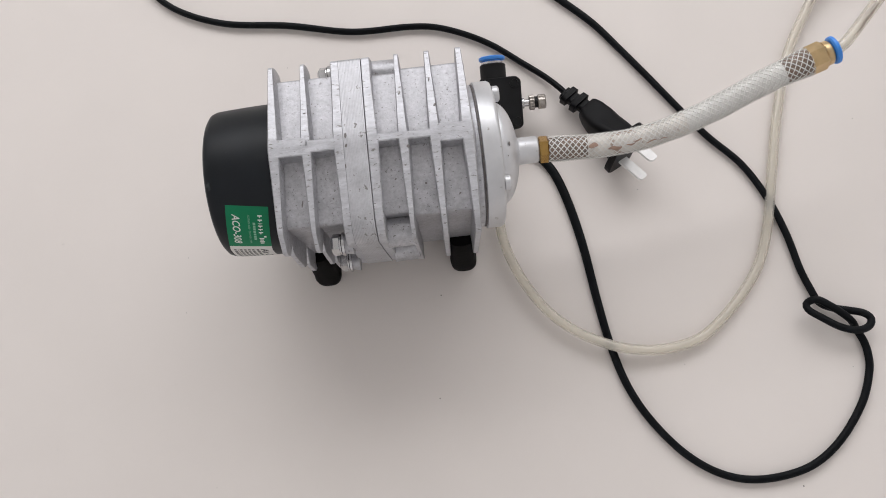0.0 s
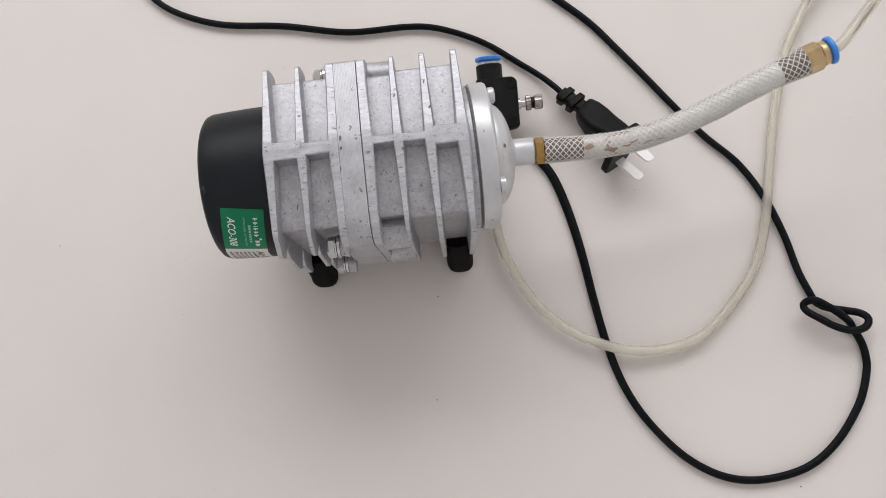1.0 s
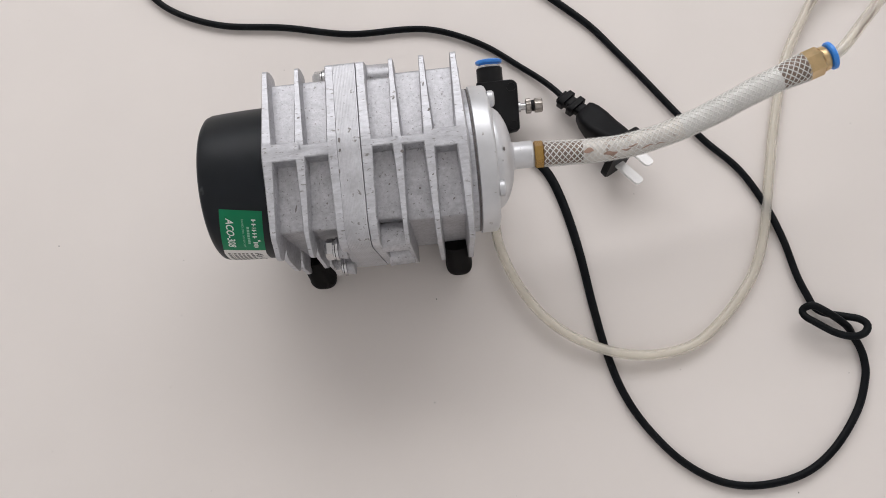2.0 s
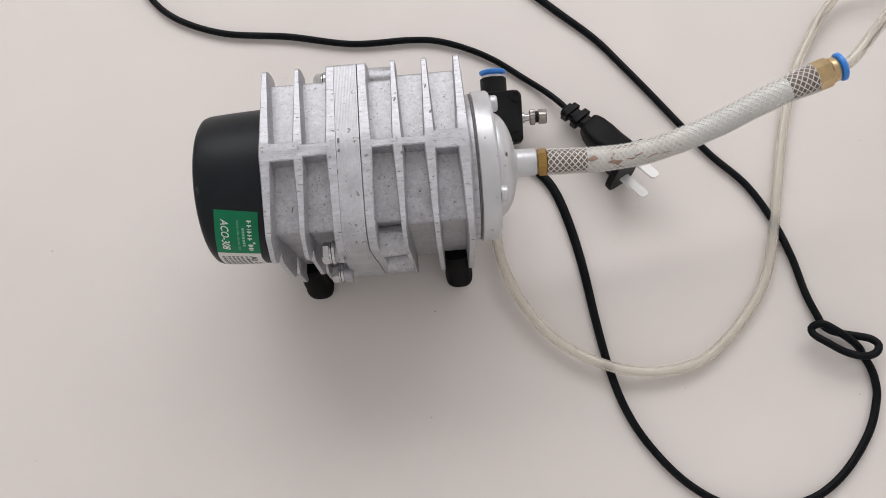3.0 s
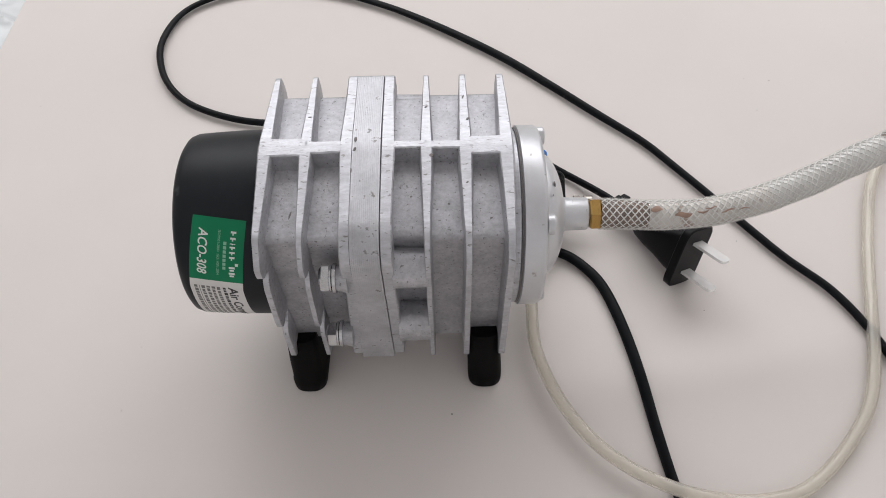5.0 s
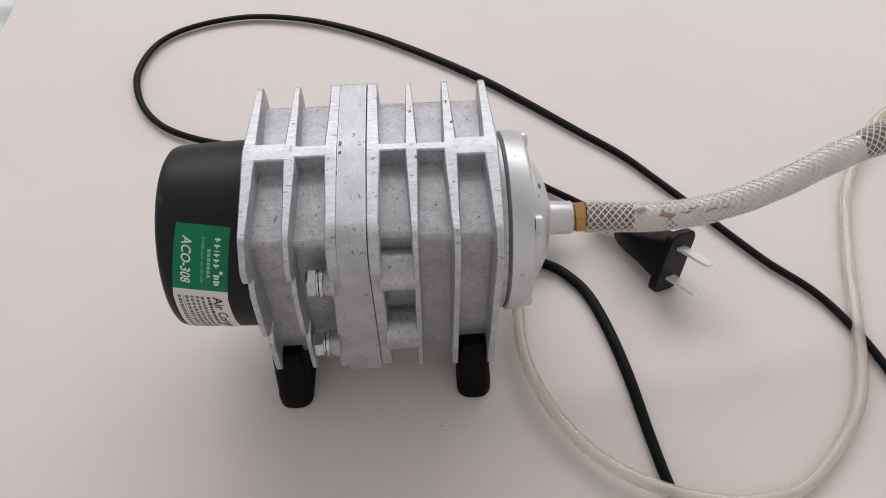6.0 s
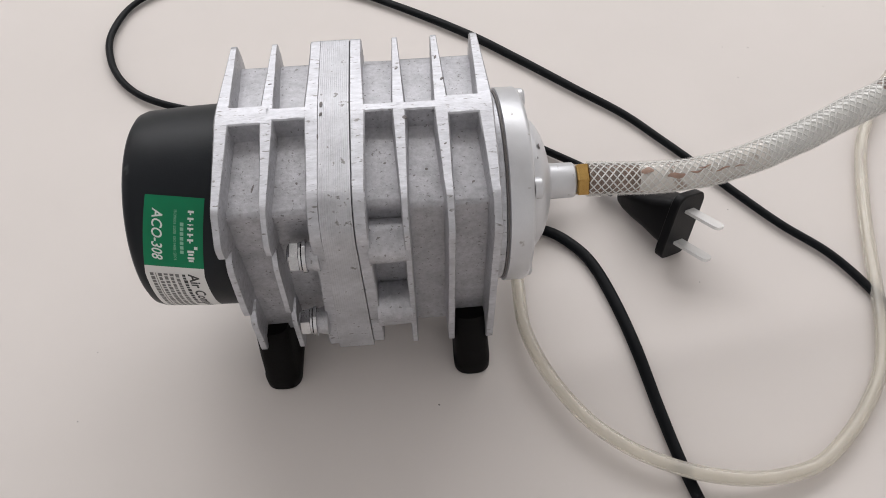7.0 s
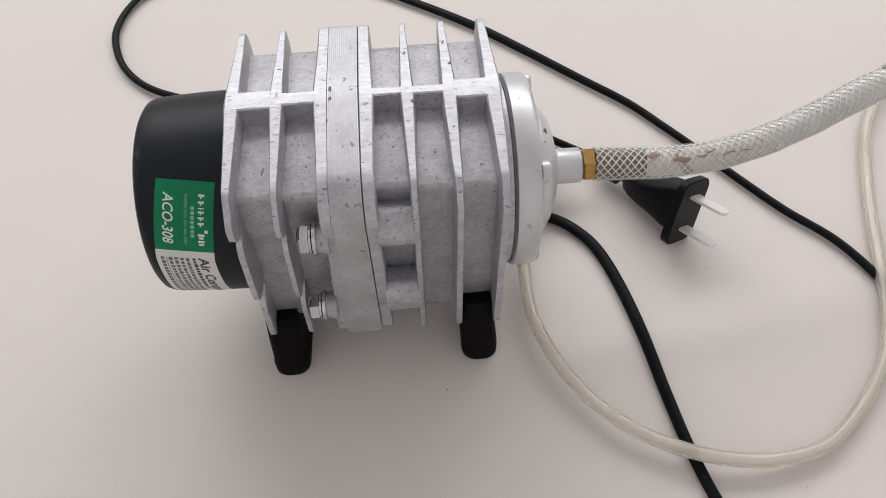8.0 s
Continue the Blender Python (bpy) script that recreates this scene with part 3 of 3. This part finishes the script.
for k in range(7):
    label_sheet("print_bar", 0.0088 + k * 0.0017, 0.0101 + k * 0.0017, 0.0128, 0.0140, 0.00012, PRINT_PALE, green)
label_text("title_lettering", "Air Compressor", U_GREEN + 0.0030, 0.0150, 0.0050, 0.0390, PRINT_BLACK, white, 0.0, 0.00012)
rng = random.Random(4)
for row, (v0, h, u_end) in enumerate(((0.0128, 0.0014, 0.024), (0.0104, 0.0014, 0.030), (0.0084, 0.0014, 0.032), (0.0064, 0.0014, 0.031), (0.0044, 0.0014, 0.033), (0.0016, 0.0015, 0.034))):
    u = U_GREEN + 0.0032
    while u < U_GREEN + u_end:
        w = rng.uniform(0.0009, 0.0018)
        label_sheet("print_bar", u, u + w, v0, v0 + h * rng.uniform(0.75, 1.0), 0.00012, PRINT_GREY if row else PRINT_BLACK, white)
        u += w + rng.uniform(0.0003, 0.0006)
label_sheet("rule_line", U_GREEN + 0.0032, U_GREEN + 0.030, 0.0035, 0.00375, 0.00012, PRINT_GREY, white)

# round head with dome and outlet
HY, HZ = 0.0, 0.0720
obj("head_plate", *loft(turned([(0.0505, 0.0368), (0.0530, 0.0374), (0.0546, 0.0374), (0.0550, 0.0368)], HY, HZ, 80)), MACHINED, pump)
obj("gasket", *loft(turned([(0.0550, 0.0374), (0.0562, 0.0374)], HY, HZ, 80)), GASKET, pump, "thin dark gasket ring")
dome = [(0.0655 + 0.0114 * math.sin(radians(t * 7.2)), 0.0272 * math.cos(radians(t * 7.2))) for t in range(0, 11)]
head = obj("head_cover", *loft(turned([(0.0558, 0.0376), (0.0562, 0.0384), (0.0636, 0.0384), (0.0648, 0.0377), (0.0654, 0.0362), (0.0652, 0.0290), (0.0653, 0.0278)] + dome + [(0.0768, 0.0075), (0.0776, 0.0072), (0.0868, 0.0071), (0.0876, 0.0064)], HY, HZ, 80)),
           PAINTED, pump, "silver painted domed head with outlet neck", smooth=50)
for a in (45, 135, 225, 315):
    cy, cz = HY + 0.0335 * math.cos(radians(a)), HZ + 0.0335 * math.sin(radians(a))
    obj("cover_screw", *loft(turned([(0.0653, 0.0041), (0.0678, 0.0041), (0.0686, 0.0033), (0.0687, 0.0012), (0.0681, 0.0009)], cy, cz, 20)), PAINTED, head)

for x, r, a, size in ((0.0703, 0.0250, 99, 0.0011), (0.0688, 0.0275, 112, 0.0004), (0.0720, 0.0203, 84, 0.0004)):
    ring = []
    for q in range(8):
        b = q * math.pi / 4
        ring.append((x + size * 0.45 * math.cos(b), radians(a) + size * math.sin(b) / r))
    obj("dent_mark", *loft([[(px, HY + (r - (px - x) * 2.1 + lift) * math.cos(pa), HZ + (r - (px - x) * 2.1 + lift) * math.sin(pa)) for px, pa in ring] for lift in (-0.0008, 0.0001)]), GASKET, head, smooth=0)
# the head sits slightly aslant on its gasket
ASLANT = Matrix.Translation((0.0572, HY, HZ)) @ Matrix.Rotation(radians(0.8), 4, "Z") @ Matrix.Rotation(radians(1.2), 4, "Y") @ Matrix.Translation((-0.058, -HY, -HZ))
for part_of_head in [c for c in pump.children if c.name.startswith(("gasket", "head_plate", "head_cover"))]:
    for piece in [part_of_head] + list(part_of_head.children):
        piece.data.transform(ASLANT)
pump.matrix_world = STAND

# ---- braided hose with brass fittings ----
hose = thing("braided_hose", "short clear braided hose with brass fittings at both ends", "hose")
obj("brass_nut", *loft(hexagon(0.0872, 0.0922, 0.0016, 0.0699, 0.0071, 0.25)), BRASS, hose, "hexagonal brass nut", smooth=20)
hose_path = spline([(0.0918, 0.0015, 0.0699), (0.1027, 0.0014, 0.0693), (0.1210, 0.0015, 0.0681), (0.1403, 0.0032, 0.0679), (0.1606, 0.0076, 0.0694), (0.1818, 0.0144, 0.0726), (0.2018, 0.0222, 0.0765), (0.2178, 0.0277, 0.0796), (0.2298, 0.0314, 0.0815)], 0.0012)
N_H = len(hose_path)


def hose_radius(f):
    return 0.0070 - 0.0004 * math.sin(math.pi * min(1.0, f * 1.1)) + 0.0009 * max(0.0, (f - 0.9) / 0.1) + 0.0001 * math.sin(f * 40)


def hose_piece(name, f0, f1, inset, material, label="", n=20):
    path = hose_path[int(f0 * (N_H - 1)):int(f1 * (N_H - 1)) + 1]
    rad = lambda f: hose_radius(f0 + (f1 - f0) * f) - inset
    return obj(name, *loft(sweep(path, rad, rad, n=n)), material, hose, label, smooth=60)


hose_piece("inner_wall", 0.145, 0.52, 0.0009, STAINED_LINING, "milky inner hose wall mottled with brown stains")
hose_piece("inner_wall", 0.52, 0.915, 0.0009, LINING, "milky white inner hose wall")
hose_piece("barb", 0.0, 0.147, 0.0011, BARB, "dark brass barb seen through the hose")
hose_piece("barb", 0.913, 1.0, 0.0011, BARB, "dark brass barb seen through the hose")
verts, faces = [], []
fr = frames_along(hose_path)
STRANDS, PITCH = 11, 0.034
for sense in (-1, 1):
    for k in range(STRANDS):
        rings = []
        s = 0.0
        for i, (p, t, sd, up) in enumerate(fr):
            if i:
                s += (p - fr[i - 1][0]).length
            a = 2 * math.pi * (k / STRANDS + sense * s / PITCH)
            out = sd * math.cos(a) + up * math.sin(a)
            wide = t.cross(out).normalized()
            c = p + out * (hose_radius(i / (N_H - 1)) - 0.0006 + 0.0001 * sense)
            rings.append([c + wide * 0.00042, c + out * 0.00025, c - wide * 0.00042, c - out * 0.00025])
        v, f = loft(rings)
        off = len(verts)
        verts += v
        faces += [tuple(q + off for q in face) for face in f]
tagged(obj("braid", verts, faces, BRAID, hose, "white crossed braid threads", smooth=60), kind="stuff")
hose_piece("outer_wall", 0.0, 1.0, -0.0001, CLEAR_WALL, "clear glossy outer wall", 24)
for f, a0, length, w in ((0.14, 1.25, 0.004, 0.0014), (0.215, 0.85, 0.007, 0.0011), (0.28, 0.95, 0.004, 0.0004), (0.31, 1.15, 0.005, 0.0003), (0.35, 0.8, 0.003, 0.0003), (0.40, 0.7, 0.003, 0.0002)):
    i0 = int(f * (N_H - 1))
    rings = []
    m = max(4, int(length / 0.0012))
    for j in range(m + 1):
        p, t, sd, up = fr[i0 + j]
        ww = w * math.sin(math.pi * (j + 0.35) / (m + 0.7)) + 0.00008
        ring = []
        for q in (-1, -0.4, 0.4, 1):
            a = a0 + q * ww / 0.0068 + 0.06 * math.sin(j * 1.3 + f * 30)
            ring.append(p + (sd * math.cos(a) + up * math.sin(a)) * (hose_radius(f) + 0.00005 + 0.00015 * (1 - q * q)))
        rings.append(ring)
    obj("residue", *loft(rings), HOSE_STAIN, hose, "brown stain inside the hose", smooth=60)

# fitting at the free end: axis along the hose
end_t = (hose_path[-1] - hose_path[-6]).normalized()
q = Vector((1, 0, 0)).rotation_difference(end_t).to_matrix().to_4x4()
FIT = Matrix.Translation(hose_path[-1] - end_t * 0.001) @ q
fitting = obj("brass_fitting", *loft(placed(hexagon(0.0004, 0.0096, 0, 0, 0.0077, 0.35), FIT)), BRASS_PALE, hose, "hexagonal pale brass fitting", smooth=20)
obj("fitting_collar", *loft(placed(turned([(0.0092, 0.0066), (0.0120, 0.0064), (0.0128, 0.0058)], 0, 0, 32), FIT)), BRASS_PALE, fitting)
obj("release_ring", *loft(placed(turned([(0.0120, 0.0052), (0.0132, 0.0052), (0.0134, 0.0068), (0.0140, 0.0074), (0.0154, 0.0074), (0.0160, 0.0066), (0.0161, 0.0036)], 0, 0, 32), FIT)), BLUE, fitting,
    "blue plastic push-in release ring")

# ---- clear tube ----
tube_start = FIT @ Vector((0.012, 0, 0))
tube_mid = FIT @ Vector((0.021, 0.0008, 0))
free_run = [(0.2637, 0.0543, 0.0855), (0.2770, 0.0671, 0.0835), (0.3004, 0.0797, 0.0839), (0.3279, 0.0878, 0.0837), (0.3507, 0.1043, 0.0669), (0.3554, 0.1308, 0.0349), (0.3216,
            0.1356, 0.0201), (0.2919, 0.1261, 0.0110), (0.2745, 0.1085, 0.0070), (0.2680, 0.0990, 0.0055), (0.2525, 0.0719, 0.0040)]
lying_run = [(0.2392, 0.0326, 0.0036), (0.2300, -0.0025, 0.0036), (0.2222, -0.0333, 0.0036), (0.2133, -0.0562, 0.0036), (0.2006, -0.0735, 0.0036), (0.1851, -0.0887, 0.0040), (0.1702, -0.0981,
             0.0050), (0.1495, -0.1020, 0.0065), (0.1295, -0.0999, 0.0078), (0.1130, -0.0936, 0.0075), (0.0982, -0.0846, 0.0075), (0.0846, -0.0708, 0.0072), (0.0728, -0.0505, 0.0075), (0.0657, -0.0284, 0.0085), (0.0650, -0.0065, 0.0095), (0.0655, 0.0100, 0.0105), (0.0670, 0.0260, 0.0105), (0.0697, 0.0380, 0.0115)]
tube_path = spline([tube_start, tube_mid] + free_run + lying_run, 0.0025)
tube = thing("clear_tube", "thin clear yellowed plastic air tube curling over the board", "tube")
wall_v, wall_f = loft(sweep(tube_path, 0.0030, 0.0030, n=16))
bore_v, bore_f = loft(sweep(tube_path, 0.0019, 0.0019, n=16))
obj("tube_wall", list(wall_v) + list(bore_v), list(wall_f) + [tuple(i + len(wall_v) for i in reversed(f)) for f in bore_f], CLEAR_TUBE, tube, smooth=60)
for i0, m, w, off in ((5, 9, 0.0006, 0.0012), (8, 12, 0.0005, -0.0006), (17, 8, 0.0004, 0.0004), (96, 7, 0.0005, 0.0004), (100, 5, 0.0004, -0.0008), (118, 6, 0.0004, 0.0)):
    piece = []
    for p, t, sd, up in frames_along(tube_path[i0:i0 + m]):
        k = len(piece)
        c = p + sd * (off + 0.0003 * math.sin(k * 1.7 + i0)) + up * 0.0019
        ww = w * math.sin(math.pi * (k + 0.4) / m) + 0.0001
        piece.append([c + sd * ww, c + up * 0.0004, c - sd * ww, c - up * 0.0003])
    obj("residue", *loft(piece), STAIN, tube, "brown residue inside the tube", smooth=60)

# ---- flow control valve behind the head ----
valve = thing("flow_valve", "small black plastic flow control valve lying behind the pump", "valve")
body_line = fillet([(0.0580, 0.0385), (0.0700, 0.0365), (0.0820, 0.0385), (0.0825, 0.0660), (0.0800, 0.0685), (0.0580, 0.0685)], 0.0016, 4)
obj("valve_body", *loft([[(0.070 + (x - 0.070) * k, 0.052 + (y - 0.052) * k, z) for x, y in body_line] for z, k in ((0.0075, 0.97), (0.0082, 1.0), (0.0232, 1.0), (0.0240, 0.97))]), VALVE_BLACK, valve, smooth=30)
ALONG_Y = Matrix.Translation((0.0668, 0, 0.0158)) @ Matrix.Rotation(radians(90), 4, "Z")
obj("valve_port", *loft(placed(turned([(0.066, 0.0078), (0.0770, 0.0078), (0.0776, 0.0070)], 0, 0, 28), ALONG_Y)), VALVE_BLACK, valve)
obj("port_ring", *loft(placed(turned([(0.0774, 0.0068), (0.0788, 0.0068)], 0, 0, 28), ALONG_Y)), STEEL, valve)
obj("release_ring", *loft(placed(turned([(0.0786, 0.0062), (0.0796, 0.0062), (0.0798, 0.0076), (0.0804, 0.0080), (0.0816, 0.0080), (0.0821, 0.0072), (0.0822, 0.0035), (0.0802, 0.0033)], 0, 0, 28), ALONG_Y)), BLUE, valve,
    "blue plastic push-in release ring")
obj("valve_port", *loft(placed(turned([(0.0350, 0.0070), (0.0356, 0.0078), (0.0400, 0.0078)], 0, 0, 28), ALONG_Y)), VALVE_BLACK, valve)
for hx, hy in ((0.0787, 0.0645), (0.0787, 0.0420)):
    ring = [[(hx + r * math.cos(a * math.pi / 8), hy + r * math.sin(a * math.pi / 8), z) for a in range(16)] for r, z in ((0.0030, 0.0239), (0.0030, 0.0247), (0.0021, 0.0247), (0.0019, 0.0200))]
    obj("mounting_hole", *loft(ring), VALVE_BLACK, valve)
screw = obj("adjusting_screw", *loft(turned([(0.0815, 0.0032), (0.0838, 0.0032), (0.0840, 0.0022), (0.0880, 0.0022)], 0.0525, 0.0160, 20)), STEEL, valve, "nickel plated adjusting screw")
rings = []
for x, r in ((0.0868, 0.0036), (0.0872, 0.0043), (0.0898, 0.0043), (0.0902, 0.0036)):
    rings.append([(x, 0.0525 + (r + (0.0003 if i % 2 else 0)) * math.cos(i * math.pi / 16), 0.016 + (r + (0.0003 if i % 2 else 0)) * math.sin(i * math.pi / 16)) for i in range(32)])
obj("lock_nut", *loft(rings), KNURLED, screw, smooth=20)
obj("screw_band", *loft(turned([(0.0902, 0.0034), (0.0922, 0.0034)], 0.0525, 0.016, 20)), VALVE_BLACK, screw)
rings = []
for x, r in ((0.0920, 0.0036), (0.0924, 0.0042), (0.0964, 0.0042), (0.0970, 0.0036)):
    rings.append([(x, 0.0525 + (r + (0.0002 if i % 2 else 0)) * math.cos(i * math.pi / 16), 0.016 + (r + (0.0002 if i % 2 else 0)) * math.sin(i * math.pi / 16)) for i in range(32)])
obj("screw_knob", *loft(rings), KNURLED, screw, smooth=20)

valve.matrix_world = Matrix.Translation((0.0028, 0.0519, 0.0165)) @ Matrix.Rotation(radians(18), 4, "X") @ Matrix.Translation((0, -0.052, -0.016))

# ---- mains cord with plug ----
cord = thing("mains_cord", "black flat mains cord with a knot and a two-pin plug", "power cord")
back_run = [(0.1139, 0.0590), (0.1099, 0.0653), (0.1018, 0.0749), (0.0892, 0.0860), (0.0720, 0.1001), (0.0548, 0.1101), (0.0365, 0.1171), (0.0183, 0.1194), (-0.0180, 0.1201),
            (-0.0594, 0.1293), (-0.1006, 0.1355), (-0.1308, 0.1479), (-0.1494, 0.1639), (-0.1621, 0.1861), (-0.1677, 0.2135), (-0.1599, 0.2435), (-0.1379, 0.2614), (-0.1007, 0.2698),
            (-0.0591, 0.2626), (-0.0188, 0.2441), (0.0184, 0.2191), (0.0561, 0.1890), (0.0840, 0.1621), (0.1123, 0.1332)]
right_run = [(0.1356, 0.1098), (0.1507, 0.0896), (0.1654, 0.0688), (0.1816, 0.0450), (0.1962, 0.0247), (0.2132, 0.0050), (0.2245, -0.0170), (0.2317, -0.0401), (0.2358, -0.0624),
            (0.2398, -0.0756)]
knot_run = [(0.2425, -0.0827, 0.0035), (0.2480, -0.0865, 0.0045), (0.2575, -0.0892, 0.0055), (0.2646, -0.0915, 0.0065), (0.2678, -0.0952, 0.0075), (0.2651, -0.0996, 0.0085),
            (0.2574, -0.1013, 0.0105), (0.2481, -0.0986, 0.0115), (0.2397, -0.0928, 0.0110), (0.2337, -0.0875, 0.0095), (0.2335, -0.0835, 0.0090), (0.2383, -0.0824, 0.0120), (0.2446,
            -0.0865, 0.0125), (0.2517, -0.0915, 0.0105), (0.2575, -0.0958, 0.0065), (0.2606, -0.1003, 0.0030), (0.2631, -0.1064, 0.0028)]
front_run = [(0.2641, -0.1140), (0.2628, -0.1241), (0.2551, -0.1414), (0.2389, -0.1608), (0.2198, -0.1730), (0.1950, -0.1772), (0.1741, -0.1733), (0.1549, -0.1607), (0.1383,
            -0.1406), (0.1279, -0.1205), (0.1215, -0.0973), (0.1171, -0.0701), (0.1132, -0.0388), (0.1082, -0.0125), (0.1022, 0.0078), (0.0951, 0.0199), (0.0840, 0.0300)]
under_run = [(0.0689, 0.0339, 0.0030), (0.0476, 0.0277, 0.0060), (0.0273, 0.0173, 0.0180), (0.0139, 0.0090, 0.0350)]
cord_path = spline([(x, y, (0.0084, 0.0066, 0.0042)[i] if i < 3 else 0.0032) for i, (x, y) in enumerate(back_run)] + [(x, y, 0.0030) for x, y in right_run] + knot_run + [(x, y, 0.0030) for x, y in front_run] + under_run, 0.0014)


def cord_half(f):
    return float(np.interp(f, (0.0, 0.12, 0.17, 0.2, 0.24, 0.42, 0.5, 0.82, 0.9, 1.0), (0.0021, 0.0022, 0.0021, 0.0021, 0.0027, 0.0027, 0.0021, 0.0022, 0.0027, 0.0028)))


def cord_twist(f):
    return 0.35 * math.sin(9 * f) + 0.25 * math.sin(23 * f + 1) + 1.2 * max(0.0, 1 - f / 0.2)


obj("sheath", *loft(sweep(cord_path, cord_half, 0.0018, cord_twist, 14)), CORD, cord, smooth=60)

# plug: its own frame has d along the blades, u from the lower to the upper blade
d = Vector((0.607, -0.782, 0.137)).normalized()
u = Vector((0.22, 0.36, 0.90))
u = (u - d * u.dot(d)).normalized()
v = d.cross(u)
FACE = Vector((0.1436, 0.0150, 0.0188))
TAIL = Vector((0.1151, 0.0573, 0.0093))
NECK = Vector((0.1256, 0.0469, 0.0107))


def plug_ring(c, du, dv, f):
    """Rounded rectangle section; f turns it from the table's frame to the plug's."""
    uu = (Vector((0, 0, 1)) * (1 - f) + u * f).normalized()
    vv = d.cross(uu).normalized()
    return [c + uu * b + vv * a for a, b in fillet([(-dv, -du), (dv, -du), (dv, du), (-dv, du)], min(du, dv) * 0.55, 4)]


plug = obj("plug", *loft([plug_ring(NECK.lerp(FACE, f), a, b, min(1.0, f * 1.15)) for f, a, b in ((-0.06, 0.0046, 0.0058), (-0.02, 0.0054, 0.0068), (0.10, 0.0062, 0.0082), (0.30, 0.0074, 0.0090), (0.52, 0.0090, 0.0086), (0.74, 0.0112, 0.0076), (0.88, 0.0118, 0.0070))]),
           PLUG_BLACK, cord, "moulded black two-pin plug", smooth=45)
obj("plug_face", *loft([plug_ring(FACE + d * s, a, b, 1) for s, a, b in ((-0.0046, 0.0156, 0.0096), (-0.0041, 0.0163, 0.0104), (-0.0006, 0.0165, 0.0106), (0.0, 0.0159, 0.0100))]), PLUG_BLACK, plug, smooth=35)
for s, a in ((0.0, 0.98), (0.50, 1.06)):
    obj("strain_relief", *loft([plug_ring(TAIL.lerp(NECK, s + e), 0.0046 * a * k, 0.0060 * a * k, 0.05) for e, k in ((-0.15, 0.82), (-0.12, 1.0), (0.12, 1.0), (0.15, 0.82))]), PLUG_BLACK, plug, smooth=35)
obj("relief_core", *loft([plug_ring(TAIL.lerp(NECK, s), 0.0034, 0.0040, 0.05) for s in (-0.25, 1.0)]), PLUG_BLACK, plug)
for side in (-1, 1):
    c = FACE + u * (0.0083 * side)
    rings = []
    for s, w in ((-0.002, 0.0034), (0.0150, 0.0034), (0.0164, 0.0031), (0.0172, 0.0024), (0.0176, 0.0012)):
        rings.append([c + d * s + v * a + u * b for a, b in ((-w, -0.0007), (w, -0.0007), (w, 0.0007), (-w, 0.0007))])
    obj("blade", *loft(rings), BLADE, plug, "flat nickel plated blade", smooth=20)

# ---- specks of dust on the board ----
rng = random.Random(11)
verts, faces = [], []
for k in range(55):
    x, y = rng.uniform(-0.25, 0.4), rng.uniform(-0.3, 0.25)
    r = rng.choice((0.0002, 0.0003, 0.0003, 0.0005))
    if k == 0:
        x, y, r = 0.026, -0.058, 0.0005
    off = len(verts)
    a0 = rng.uniform(0, 6)
    for q in range(5):
        rr = r * rng.uniform(0.6, 1.2)
        verts.append((x + rr * math.cos(a0 + q * 1.257), y + rr * math.sin(a0 + q * 1.257), 0.00005))
    verts.append((x, y, 0.0003))
    faces += [(off + q, off + (q + 1) % 5, off + 5) for q in range(5)]
tagged(obj("dust_specks", verts, faces, SPECK, smooth=0), "tiny grey dust specks scattered on the board", "dust", kind="stuff")
